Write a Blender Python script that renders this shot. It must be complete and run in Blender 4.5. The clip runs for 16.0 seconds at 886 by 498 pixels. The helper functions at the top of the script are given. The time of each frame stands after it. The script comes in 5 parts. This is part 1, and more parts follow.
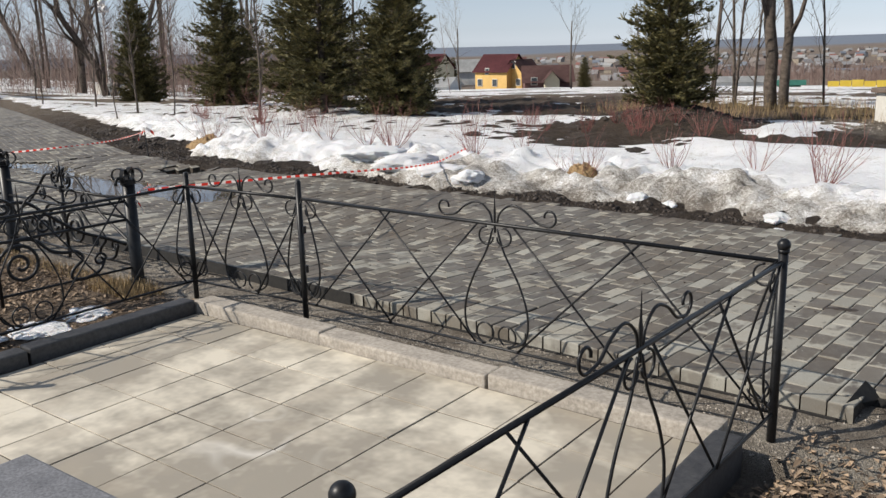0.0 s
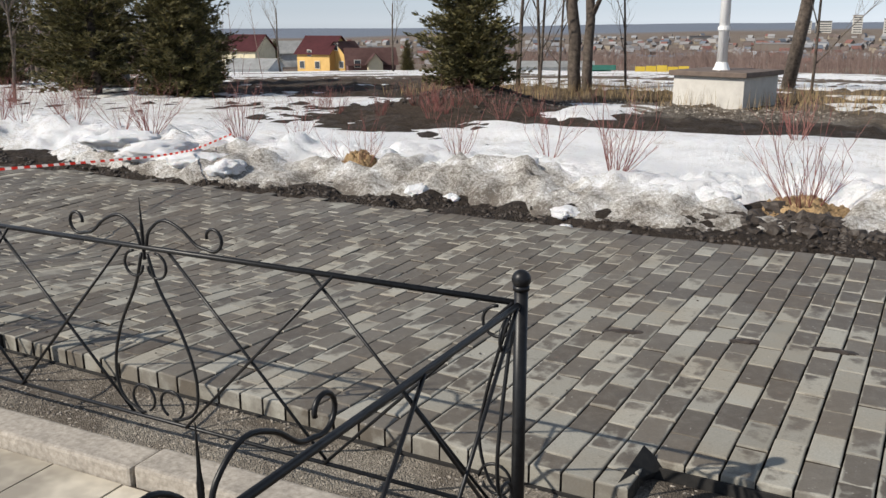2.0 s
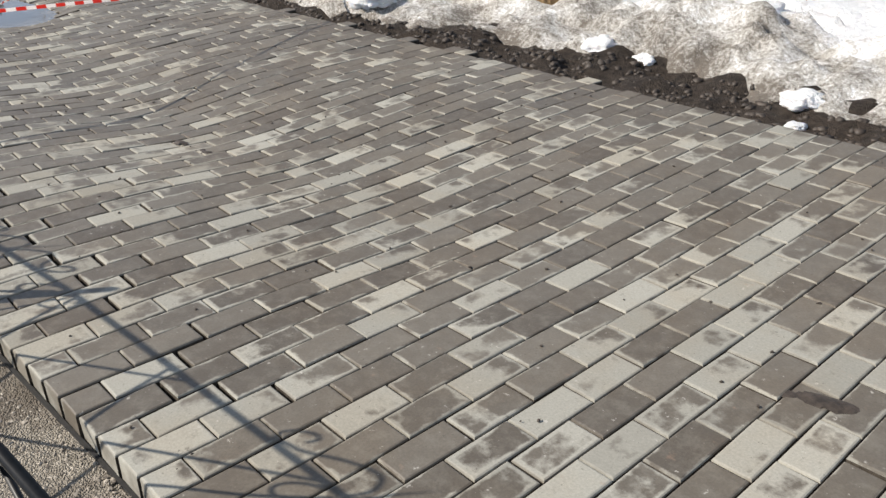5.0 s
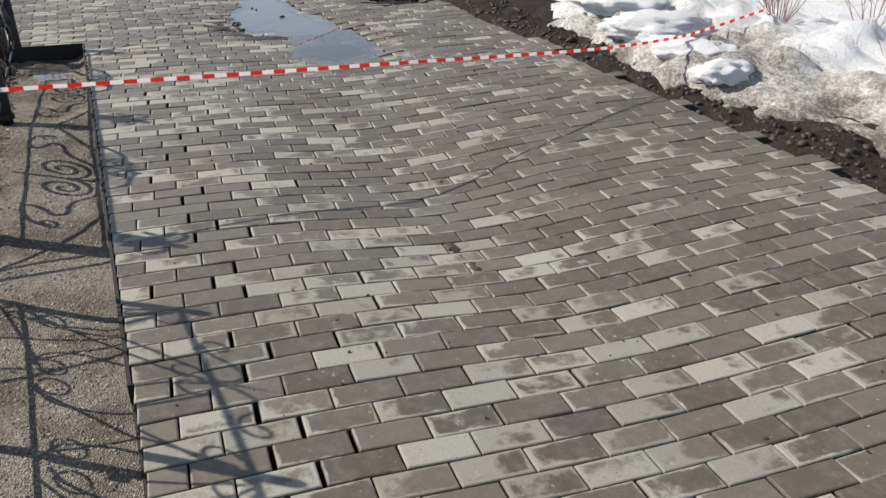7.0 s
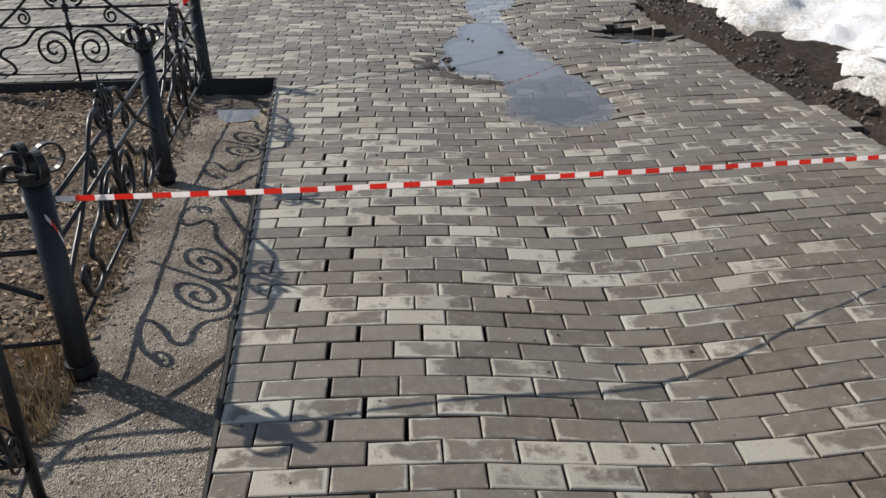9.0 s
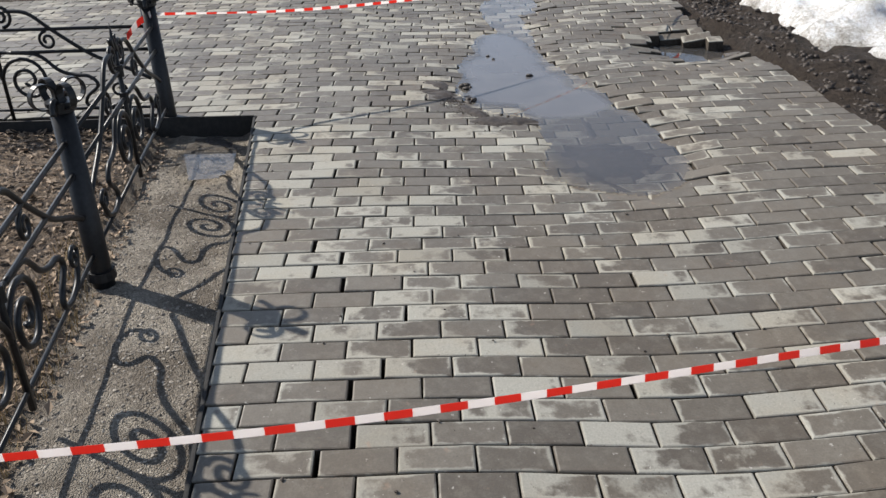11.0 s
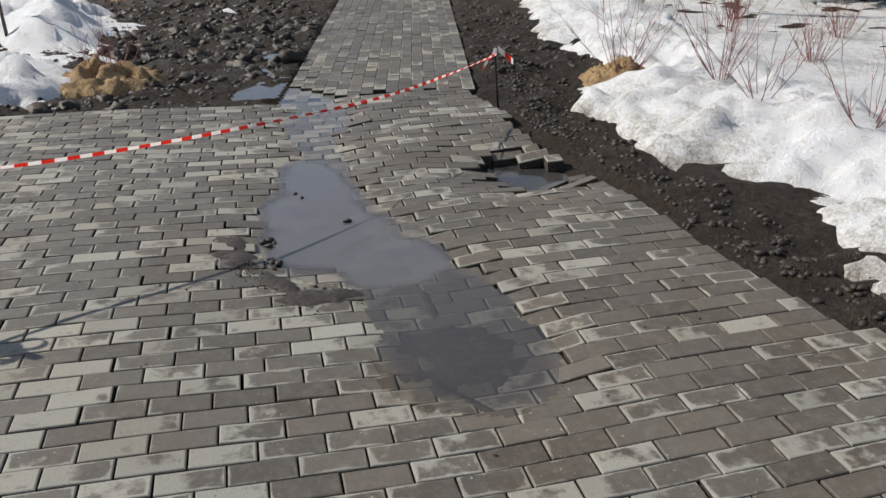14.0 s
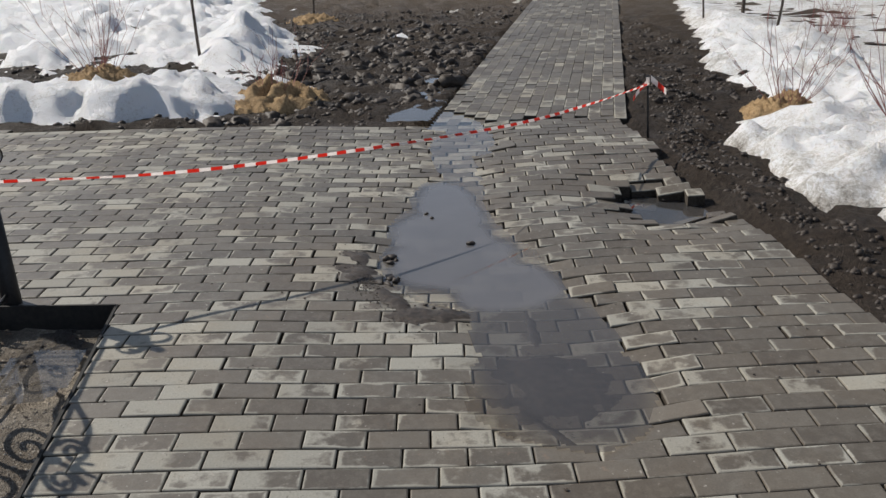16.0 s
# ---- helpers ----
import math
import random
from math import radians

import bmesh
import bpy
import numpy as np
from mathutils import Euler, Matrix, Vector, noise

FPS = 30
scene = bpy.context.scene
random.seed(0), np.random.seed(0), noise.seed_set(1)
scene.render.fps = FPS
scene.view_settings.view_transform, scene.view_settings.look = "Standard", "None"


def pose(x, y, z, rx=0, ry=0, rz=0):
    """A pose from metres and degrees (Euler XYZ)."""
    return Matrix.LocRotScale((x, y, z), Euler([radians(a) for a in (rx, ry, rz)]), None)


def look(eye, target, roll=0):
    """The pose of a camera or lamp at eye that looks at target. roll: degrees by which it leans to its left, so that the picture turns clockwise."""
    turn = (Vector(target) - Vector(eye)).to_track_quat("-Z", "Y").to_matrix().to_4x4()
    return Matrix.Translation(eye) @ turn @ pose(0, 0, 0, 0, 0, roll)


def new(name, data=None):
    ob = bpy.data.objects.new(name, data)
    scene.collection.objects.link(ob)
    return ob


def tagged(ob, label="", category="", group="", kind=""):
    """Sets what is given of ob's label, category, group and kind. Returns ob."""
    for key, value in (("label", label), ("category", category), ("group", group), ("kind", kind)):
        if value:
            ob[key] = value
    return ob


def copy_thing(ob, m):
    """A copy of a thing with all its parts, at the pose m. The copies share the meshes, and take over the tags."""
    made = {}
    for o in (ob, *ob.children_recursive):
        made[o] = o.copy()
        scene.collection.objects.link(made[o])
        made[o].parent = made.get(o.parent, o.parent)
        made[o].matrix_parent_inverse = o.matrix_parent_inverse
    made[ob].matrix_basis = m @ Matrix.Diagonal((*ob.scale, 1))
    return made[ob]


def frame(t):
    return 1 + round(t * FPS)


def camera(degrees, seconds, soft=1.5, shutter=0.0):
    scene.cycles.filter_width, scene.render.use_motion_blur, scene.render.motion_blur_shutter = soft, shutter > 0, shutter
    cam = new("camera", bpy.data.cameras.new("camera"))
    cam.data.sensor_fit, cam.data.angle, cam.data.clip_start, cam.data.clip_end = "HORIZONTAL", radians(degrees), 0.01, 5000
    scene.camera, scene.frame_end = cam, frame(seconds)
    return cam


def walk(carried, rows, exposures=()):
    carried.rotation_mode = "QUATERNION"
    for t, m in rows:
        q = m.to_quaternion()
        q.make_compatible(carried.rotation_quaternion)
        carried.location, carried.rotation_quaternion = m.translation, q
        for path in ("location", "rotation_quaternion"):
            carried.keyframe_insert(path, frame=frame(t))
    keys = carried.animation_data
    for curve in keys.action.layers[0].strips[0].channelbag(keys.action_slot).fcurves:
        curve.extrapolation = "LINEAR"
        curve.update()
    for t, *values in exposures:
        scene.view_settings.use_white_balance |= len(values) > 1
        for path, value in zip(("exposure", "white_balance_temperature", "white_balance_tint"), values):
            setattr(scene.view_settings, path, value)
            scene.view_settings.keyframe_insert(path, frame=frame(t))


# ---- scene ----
cam = camera(54.0, 16.0, soft=1.45)
METRES, EYE, TILT, LEAN, TURN = 8.152, 1.5, 0.0, 0.0, 39.66
ROWS = [
    (0.0, 0.0, 0.0, 0.0, -0.34, -13.43, 1.43),
    (0.5, 0.0135, 0.0301, -0.0046, -7.25, -13.39, 1.14),
    (1.0, 0.0335, 0.0613, -0.0102, -10.44, -14.22, 1.23),
    (1.5, 0.0558, 0.0918, -0.0119, -9.43, -13.33, 0.68),
    (2.0, 0.078, 0.1314, -0.0157, -11.49, -14.68, 0.29),
    (2.5, 0.1013, 0.1673, -0.0171, -13.71, -15.64, 0.8),
    (3.0, 0.1278, 0.2016, -0.0193, -11.77, -18.02, 0.52),
    (5.5, 0.1749, 0.3549, -0.0166, 11.01, -29.32, 1.37),
    (6.0, 0.1744, 0.3835, -0.0148, 16.75, -29.72, 0.68),
    (6.5, 0.1682, 0.4121, -0.0035, 21.77, -27.06, 0.38),
    (7.0, 0.1556, 0.4389, 0.0003, 28.36, -26.09, 1.31),
    (7.5, 0.1419, 0.4744, 0.0038, 35.84, -24.65, 2.36),
    (8.0, 0.1187, 0.5078, 0.0049, 37.11, -25.27, 1.56),
    (8.5, 0.0894, 0.5347, 0.0064, 39.04, -24.58, 1.57),
    (9.0, 0.0603, 0.5707, 0.0055, 42.91, -25.85, 1.86),
    (9.5, 0.0316, 0.5989, 0.0056, 44.68, -25.44, 1.6),
    (12.0, -0.1018, 0.7162, 0.0059, 40.8, -29.13, 1.63),
    (12.5, -0.1185, 0.7389, 0.0047, 40.15, -29.79, 1.02),
    (13.0, -0.1282, 0.7683, 0.0075, 36.65, -29.14, 1.78),
    (13.5, -0.135, 0.7839, 0.0118, 31.51, -26.1, 1.03),
    (14.0, -0.1385, 0.7866, 0.0132, 30.53, -23.2, 1.25),
    (14.5, -0.139, 0.787, 0.013, 31.11, -22.14, 1.22),
    (15.0, -0.1431, 0.7854, 0.0128, 33.67, -22.73, 1.85),
    (15.5, -0.1369, 0.7895, 0.014, 39.02, -22.96, 2.85),
    (16.0, -0.112, 0.8042, 0.0125, 42.52, -21.2, 1.96),
]
LIGHT = [(t, stops, kelvin, 7) for t, stops, kelvin in ((0.0, 0.12, 6450), (2.5, 0.08, 6450), (3.2, 0.13, 6450), (5.3, 0.55, 6450), (6.0, 0.55, 6450), (7.0, 0.32, 6400), (8.0, 0.3, 6350), (9.5, 0.33, 6350), (11.8, 0.6, 6250), (12.4, 0.72, 6250), (12.8, 0.74, 6250), (13.5, 0.33, 6250), (14.0, -0.03, 6350), (15.0, -0.1, 6400), (16.0, -0.1, 6400))]
walk(cam, [(t, pose(0, 0, EYE, TILT, LEAN, TURN) @ pose(METRES * x, METRES * y, METRES * z, 90 + pitch, roll, yaw)) for t, x, y, z, yaw, pitch, roll in ROWS], LIGHT)

# ---- world, sun, exposure ----
scene.view_settings.exposure = 0.0
world = bpy.data.worlds.new("sky")
scene.world = world
world.use_nodes = True
wn = world.node_tree.nodes
sky = wn.new("ShaderNodeTexSky")
sky.sky_type = "NISHITA"
sky.sun_disc = False
TO_SUN = Vector((-0.56, -0.71, 0.70)).normalized()
sky.sun_elevation = math.asin(TO_SUN.z)
sky.sun_rotation = math.atan2(TO_SUN.x, TO_SUN.y)
sky.air_density, sky.dust_density, sky.ozone_density = 1.0, 0.0, 1.0
haze = wn.new("ShaderNodeMix")
haze.data_type, haze.blend_type = "RGBA", "MULTIPLY"
haze.inputs[0].default_value = 1.0
haze.inputs[7].default_value = (0.88, 0.96, 1.2, 1)
world.node_tree.links.new(sky.outputs[0], haze.inputs[6])
veil = wn.new("ShaderNodeMix")
veil.data_type, veil.blend_type = "RGBA", "COLOR"
veil.inputs[0].default_value = 0.75
veil.inputs[7].default_value = (0.72, 0.82, 1.0, 1)
world.node_tree.links.new(haze.outputs[2], veil.inputs[6])
world.node_tree.links.new(veil.outputs[2], wn["Background"].inputs[0])
wn["Background"].inputs[1].default_value = 0.09
sun_data = bpy.data.lights.new("sun", "SUN")
sun_data.energy, sun_data.angle, sun_data.color = 5.0, radians(0.6), (1.0, 0.905, 0.81)
sun = new("sun", sun_data)
sun.matrix_world = look(TO_SUN * 50, (0, 0, 0))


# ---- noise on arrays ----
def lattice(ix, iy, seed):
    h = (ix.astype(np.int64) * 374761393 + iy.astype(np.int64) * 668265263 + seed * 974634533) & 0xFFFFFFFF
    h = ((h ^ (h >> 13)) * 1274126177) & 0xFFFFFFFF
    return ((h ^ (h >> 16)) & 0xFFFF) / 65535.0


def vnoise(x, y, size, seed=0):
    """Smooth value noise, 0 to 1, with cells of that size in metres."""
    x, y = np.asarray(x, float) / size, np.asarray(y, float) / size
    ix, iy = np.floor(x), np.floor(y)
    fx, fy = x - ix, y - iy
    fx, fy = fx * fx * (3 - 2 * fx), fy * fy * (3 - 2 * fy)
    a, b = lattice(ix, iy, seed), lattice(ix + 1, iy, seed)
    c, d = lattice(ix, iy + 1, seed), lattice(ix + 1, iy + 1, seed)
    return (a * (1 - fx) + b * fx) * (1 - fy) + (c * (1 - fx) + d * fx) * fy


def fbm(x, y, size, seed=0, octaves=4):
    total, amp, norm = 0.0, 1.0, 0.0
    for k in range(octaves):
        total = total + amp * vnoise(x + 13.7 * k, y - 7.1 * k, size, seed + k)
        norm, amp, size = norm + amp, amp * 0.5, size * 0.5
    return total / norm


def step(a, b, v):
    q = np.clip((np.asarray(v, float) - a) / (b - a), 0, 1)
    return q * q * (3 - 2 * q)


# ---- materials ----
def material(name, colour=(0.5, 0.5, 0.5), rough=0.7, metal=0.0):
    m = bpy.data.materials.new(name)
    m.use_nodes = True
    b = m.node_tree.nodes["Principled BSDF"]
    b.inputs["Base Color"].default_value = (*colour, 1)
    b.inputs["Roughness"].default_value = rough
    b.inputs["Metallic"].default_value = metal
    return m


class Nodes:
    """Short hand for one material's node tree."""

    def __init__(self, m):
        self.t, self.n, self.l = m.node_tree, m.node_tree.nodes, m.node_tree.links
        self.b = self.n["Principled BSDF"]

    def put(self, a, socket):
        if hasattr(a, "is_output"):
            self.l.new(a, socket)
        else:
            socket.default_value = (*a, 1) if isinstance(a, tuple) and len(a) == 3 else a

    def pos(self):
        return self.n.new("ShaderNodeNewGeometry").outputs["Position"]

    def noise(self, scale, detail=4, rough=0.55, vec=None):
        n = self.n.new("ShaderNodeTexNoise")
        n.inputs["Scale"].default_value, n.inputs["Detail"].default_value, n.inputs["Roughness"].default_value = scale, detail, rough
        self.l.new(vec or self.pos(), n.inputs["Vector"])
        return n.outputs["Fac"]

    def voronoi(self, scale, feature="F1", out="Distance", vec=None):
        n = self.n.new("ShaderNodeTexVoronoi")
        n.feature = feature
        n.inputs["Scale"].default_value = scale
        self.l.new(vec or self.pos(), n.inputs["Vector"])
        return n.outputs[out]

    def ramp(self, fac, *stops):
        n = self.n.new("ShaderNodeValToRGB")
        e = n.color_ramp.elements
        while len(e) < len(stops):
            e.new(0.5)
        for k, (p, c) in enumerate(stops):
            e[k].position = p
            e[k].color = (*c, 1) if isinstance(c, tuple) else (c, c, c, 1)
        self.put(fac, n.inputs[0])
        return n.outputs[0]

    def mix(self, fac, a, b, mode="MIX"):
        n = self.n.new("ShaderNodeMix")
        n.data_type, n.blend_type = "RGBA", mode
        self.put(fac, n.inputs[0])
        self.put(a, n.inputs[6])
        self.put(b, n.inputs[7])
        return n.outputs[2]

    def math(self, op, a, b=0.0):
        n = self.n.new("ShaderNodeMath")
        n.operation = op
        self.put(a, n.inputs[0])
        self.put(b, n.inputs[1])
        return n.outputs[0]

    def bump(self, height, strength=0.5, distance=0.01):
        n = self.n.new("ShaderNodeBump")
        n.inputs["Strength"].default_value, n.inputs["Distance"].default_value = strength, distance
        self.l.new(height, n.inputs["Height"])
        self.l.new(n.outputs[0], self.b.inputs["Normal"])

    def colour(self, c):
        self.put(c, self.b.inputs["Base Color"])

    def rough(self, r):
        self.put(r, self.b.inputs["Roughness"])

    def attr(self, name):
        n = self.n.new("ShaderNodeAttribute")
        n.attribute_name = name
        return n

    def split(self, c):
        n = self.n.new("ShaderNodeSeparateColor")
        self.l.new(c, n.inputs[0])
        return n.outputs


def brick_material(name, single):
    m = material(name, rough=0.85)
    k = Nodes(m)
    rnd = (k.n.new("ShaderNodeObjectInfo") if single else k.n.new("ShaderNodeNewGeometry")).outputs["Random" if single else "Random Per Island"]
    uv = k.n.new("ShaderNodeUVMap").outputs[0]
    sep = k.n.new("ShaderNodeSeparateXYZ")
    k.l.new(uv, sep.inputs[0])
    du = k.math("MINIMUM", sep.outputs[0], k.math("SUBTRACT", 1.0, sep.outputs[0]))
    dv = k.math("MULTIPLY", k.math("MINIMUM", sep.outputs[1], k.math("SUBTRACT", 1.0, sep.outputs[1])), 0.55)
    rim = k.math("MINIMUM", k.math("MULTIPLY", k.math("MINIMUM", du, dv), 11.0), 1.0)
    shift = k.n.new("ShaderNodeVectorMath")
    shift.operation = "MULTIPLY_ADD"
    k.l.new(rnd, shift.inputs[0])
    shift.inputs[1].default_value = (61.0, 37.0, 23.0)
    k.l.new(k.pos(), shift.inputs[2])
    big = k.noise(0.9, 3, 0.6)
    blot = k.noise(10, 6, 0.62, shift.outputs[0])
    fine = k.noise(160, 3, 0.6)
    side = k.math("SUBTRACT", k.math("FRACT", k.math("MULTIPLY", rnd, 7.31)), 0.5)
    wet = k.math("ADD", k.math("MULTIPLY", rnd, 1.0), k.math("ADD", k.math("MULTIPLY", big, 0.75), k.math("MULTIPLY", blot, 1.5)))
    wet = k.math("ADD", wet, k.math("MULTIPLY", k.math("SUBTRACT", sep.outputs[0], 0.5), k.math("ADD", 0.25, k.math("MULTIPLY", side, 0.5))))
    wet = k.math("ADD", wet, k.math("MULTIPLY", rim, 0.44))
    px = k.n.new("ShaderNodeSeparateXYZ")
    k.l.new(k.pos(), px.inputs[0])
    # Lowers the wet score from x = -6.3 on, so fewer bricks go dark.
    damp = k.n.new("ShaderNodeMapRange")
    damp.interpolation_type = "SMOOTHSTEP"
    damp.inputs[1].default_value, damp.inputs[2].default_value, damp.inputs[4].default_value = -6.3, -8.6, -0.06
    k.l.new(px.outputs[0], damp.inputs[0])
    # Raises the score from x = -1.6 on, so more bricks go dark.
    dark_x = k.n.new("ShaderNodeMapRange")
    dark_x.interpolation_type = "SMOOTHSTEP"
    dark_x.inputs[1].default_value, dark_x.inputs[2].default_value, dark_x.inputs[4].default_value = -1.6, -2.9, 0.16
    k.l.new(px.outputs[0], dark_x.inputs[0])
    wet = k.math("ADD", wet, k.math("ADD", damp.outputs[0], dark_x.outputs[0]))
    # Raises the score from y = 4.9 to 5.6.
    dark_y = k.n.new("ShaderNodeMapRange")
    dark_y.interpolation_type = "SMOOTHSTEP"
    dark_y.inputs[1].default_value, dark_y.inputs[2].default_value, dark_y.inputs[4].default_value = 4.9, 5.6, 0.16
    k.l.new(px.outputs[1], dark_y.inputs[0])
    wet = k.math("ADD", wet, dark_y.outputs[0])
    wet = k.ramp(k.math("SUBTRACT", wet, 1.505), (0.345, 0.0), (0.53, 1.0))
    pale = k.mix(k.math("FRACT", k.math("MULTIPLY", rnd, 13.7)), (0.325, 0.316, 0.276), (0.228, 0.22, 0.19))
    dark = k.mix(k.math("FRACT", k.math("MULTIPLY", rnd, 5.3)), (0.074, 0.061, 0.047), (0.128, 0.112, 0.09))
    dark = k.mix(k.ramp(k.noise(24, 5, 0.72), (0.46, 0.0), (0.68, 0.36)), dark, (0.205, 0.19, 0.16))
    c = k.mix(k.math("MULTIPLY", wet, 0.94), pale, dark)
    c = k.mix(0.6, c, k.ramp(fine, (0.25, 0.74), (0.75, 1.24)), "MULTIPLY")
    c = k.mix(k.ramp(k.noise(30, 5, 0.7), (0.66, 0.0), (0.74, 0.6)), c, (0.075, 0.062, 0.05))
    c = k.mix(k.ramp(k.noise(19, 4, 0.65), (0.66, 0.0), (0.75, 0.35)), c, (0.30, 0.20, 0.14))
    c = k.mix(k.ramp(k.noise(70, 4, 0.7), (0.64, 0.0), (0.70, 0.7)), c, (0.06, 0.05, 0.04))
    c = k.mix(k.ramp(k.noise(46, 3, 0.6), (0.68, 0.0), (0.73, 0.6)), c, (0.46, 0.44, 0.40))
    c = k.mix(k.math("MULTIPLY", k.math("SUBTRACT", 1.0, k.ramp(rim, (0.0, 0.0), (0.35, 1.0))), k.ramp(k.noise(8, 3), (0.42, 0.0), (0.58, 0.6))), c, (0.10, 0.085, 0.068))
    c = k.mix(k.ramp(k.noise(2.2, 4, 0.65), (0.44, 0.0), (0.60, 0.8)), c, (0.99, 0.94, 0.88), "MULTIPLY")
    k.colour(c)
    k.rough(k.ramp(wet, (0.0, 0.8), (1.0, 0.5)))
    k.bump(fine, 0.35, 0.002)
    return m


PAVER_ONE, PAVER_MANY = brick_material("paver_piece", True), brick_material("paver_field", False)


def ground_material():
    m = material("soil_ground", rough=0.9)
    k = Nodes(m)
    z = k.split(k.attr("zone").outputs["Color"])
    n1, n2 = k.noise(2.3, 5, 0.65), k.noise(26, 5, 0.7)
    soil = k.mix(k.ramp(n2, (0.3, 0.0), (0.7, 1.0)), (0.018, 0.0145, 0.012), (0.078, 0.061, 0.048))
    soil = k.mix(k.ramp(n1, (0.48, 0.0), (0.72, 0.55)), soil, (0.060, 0.046, 0.036))
    grains = k.voronoi(190, out="Color")
    grit = k.mix(k.ramp(grains, (0.3, 0.2), (0.9, 1.0)), (0.175, 0.155, 0.125), (0.45, 0.405, 0.34))
    grit = k.mix(k.ramp(n1, (0.44, 0.0), (0.58, 0.9)), grit, (0.15, 0.128, 0.104))
    leaf = k.voronoi(42, out="Color")
    litter = k.mix(k.ramp(leaf, (0.25, 0.0), (0.8, 1.0)), (0.055, 0.042, 0.032), (0.26, 0.195, 0.135))
    litter = k.mix(k.ramp(n1, (0.4, 0.0), (0.65, 0.7)), litter, (0.095, 0.068, 0.05))
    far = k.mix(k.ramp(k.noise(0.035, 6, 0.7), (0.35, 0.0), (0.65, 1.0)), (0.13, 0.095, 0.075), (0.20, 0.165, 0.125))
    # Farthest hills: bluish-grey haze painted into the ground colour.
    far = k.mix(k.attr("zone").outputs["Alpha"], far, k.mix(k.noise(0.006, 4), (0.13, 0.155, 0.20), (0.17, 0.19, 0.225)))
    c = k.mix(z[0], soil, grit)
    c = k.mix(z[1], c, litter)
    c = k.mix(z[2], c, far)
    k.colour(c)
    k.rough(k.ramp(n1, (0.35, 0.5), (0.6, 0.95)))
    h = k.math("ADD", k.math("MULTIPLY", n2, 1.0), k.math("MULTIPLY", k.voronoi(190), 0.5))
    h = k.math("ADD", h, k.math("MULTIPLY", k.noise(9, 5, 0.7), 1.6))
    k.bump(h, 0.9, 0.03)
    return m


def snow_material():
    m = material("old_snow", rough=0.6)
    k = Nodes(m)
    d = k.attr("dirt").outputs["Fac"]
    n1, n2, n3 = k.noise(2.6, 6, 0.75), k.noise(48, 6, 0.8), k.noise(12, 6, 0.75)
    f = k.math("ADD", k.math("MULTIPLY", d, 0.85), k.math("MULTIPLY", k.math("SUBTRACT", n1, 0.52), 2.3))
    f = k.math("ADD", f, k.math("MULTIPLY", k.math("SUBTRACT", n3, 0.5), 1.3))
    f = k.math("ADD", f, k.math("MULTIPLY", k.math("SUBTRACT", n2, 0.5), 1.7))
    f = k.math("MULTIPLY", f, k.math("ADD", 0.25, k.math("MULTIPLY", d, 0.9)))
    c = k.ramp(f, (0.13, (0.90, 0.905, 0.915)), (0.30, (0.72, 0.705, 0.68)), (0.55, (0.50, 0.475, 0.435)), (1.0, (0.16, 0.137, 0.112)))
    k.colour(c)
    k.rough(k.ramp(n2, (0.3, 0.45), (0.7, 0.75)))
    k.b.inputs["Subsurface Weight"].default_value = 0.15
    k.b.inputs["Subsurface Radius"].default_value = (0.02, 0.025, 0.03)
    k.bump(k.math("ADD", k.math("ADD", n2, k.math("MULTIPLY", n3, 1.8)), k.math("MULTIPLY", k.noise(140, 3), 0.4)), 0.7, 0.04)
    return m


def speckled(name, a, b, scale=30, rough=0.8, bump=0.3, metal=0.0, distance=0.004):
    m = material(name, a, rough, metal)
    k = Nodes(m)
    n = k.noise(scale, 5, 0.65)
    big = k.noise(scale * 0.12, 3, 0.6)
    c = k.mix(k.ramp(n, (0.32, 0.0), (0.68, 1.0)), a, b)
    k.colour(k.mix(0.6, c, k.ramp(big, (0.25, 0.6), (0.75, 1.3)), "MULTIPLY"))
    k.bump(n, bump, distance)
    return m


def varied(name, a, b, rough=0.8):
    """One colour an island of the mesh, between a and b."""
    m = material(name, a, rough)
    k = Nodes(m)
    r = k.n.new("ShaderNodeNewGeometry").outputs["Random Per Island"]
    k.colour(k.mix(r, a, b))
    return m


def tile_material():
    m = material("court_tile", rough=0.55)
    k = Nodes(m)
    r = k.n.new("ShaderNodeObjectInfo").outputs["Random"]
    n = k.noise(5, 5, 0.65)
    vein = k.noise(1.2, 2, 0.5)
    c = k.mix(r, (0.66, 0.605, 0.495), (0.57, 0.52, 0.425))
    c = k.mix(k.ramp(k.noise(1.1, 5, 0.7), (0.42, 0.0), (0.55, 0.9)), c, (0.27, 0.242, 0.197))
    c = k.mix(k.ramp(n, (0.5, 0.0), (0.7, 0.5)), c, (0.30, 0.275, 0.225))
    shift = k.n.new("ShaderNodeVectorMath")
    shift.operation = "MULTIPLY_ADD"
    k.l.new(r, shift.inputs[0])
    shift.inputs[1].default_value = (41.0, 17.0, 9.0)
    k.l.new(k.pos(), shift.inputs[2])
    c = k.mix(k.ramp(k.noise(2.3, 4, 0.55, shift.outputs[0]), (0.54, 0.0), (0.60, 0.45)), c, (0.36, 0.315, 0.25))
    crack = k.math("MULTIPLY", k.ramp(vein, (0.488, 0.0), (0.5, 0.5), (0.512, 0.0)), k.ramp(k.noise(0.9, 2), (0.62, 0.0), (0.70, 1.0)))
    c = k.mix(crack, c, (0.78, 0.75, 0.69))
    k.colour(c)
    k.bump(n, 0.1, 0.003)
    return m


def matt(m, level):
    m.node_tree.nodes["Principled BSDF"].inputs["Specular IOR Level"].default_value = level
    return m


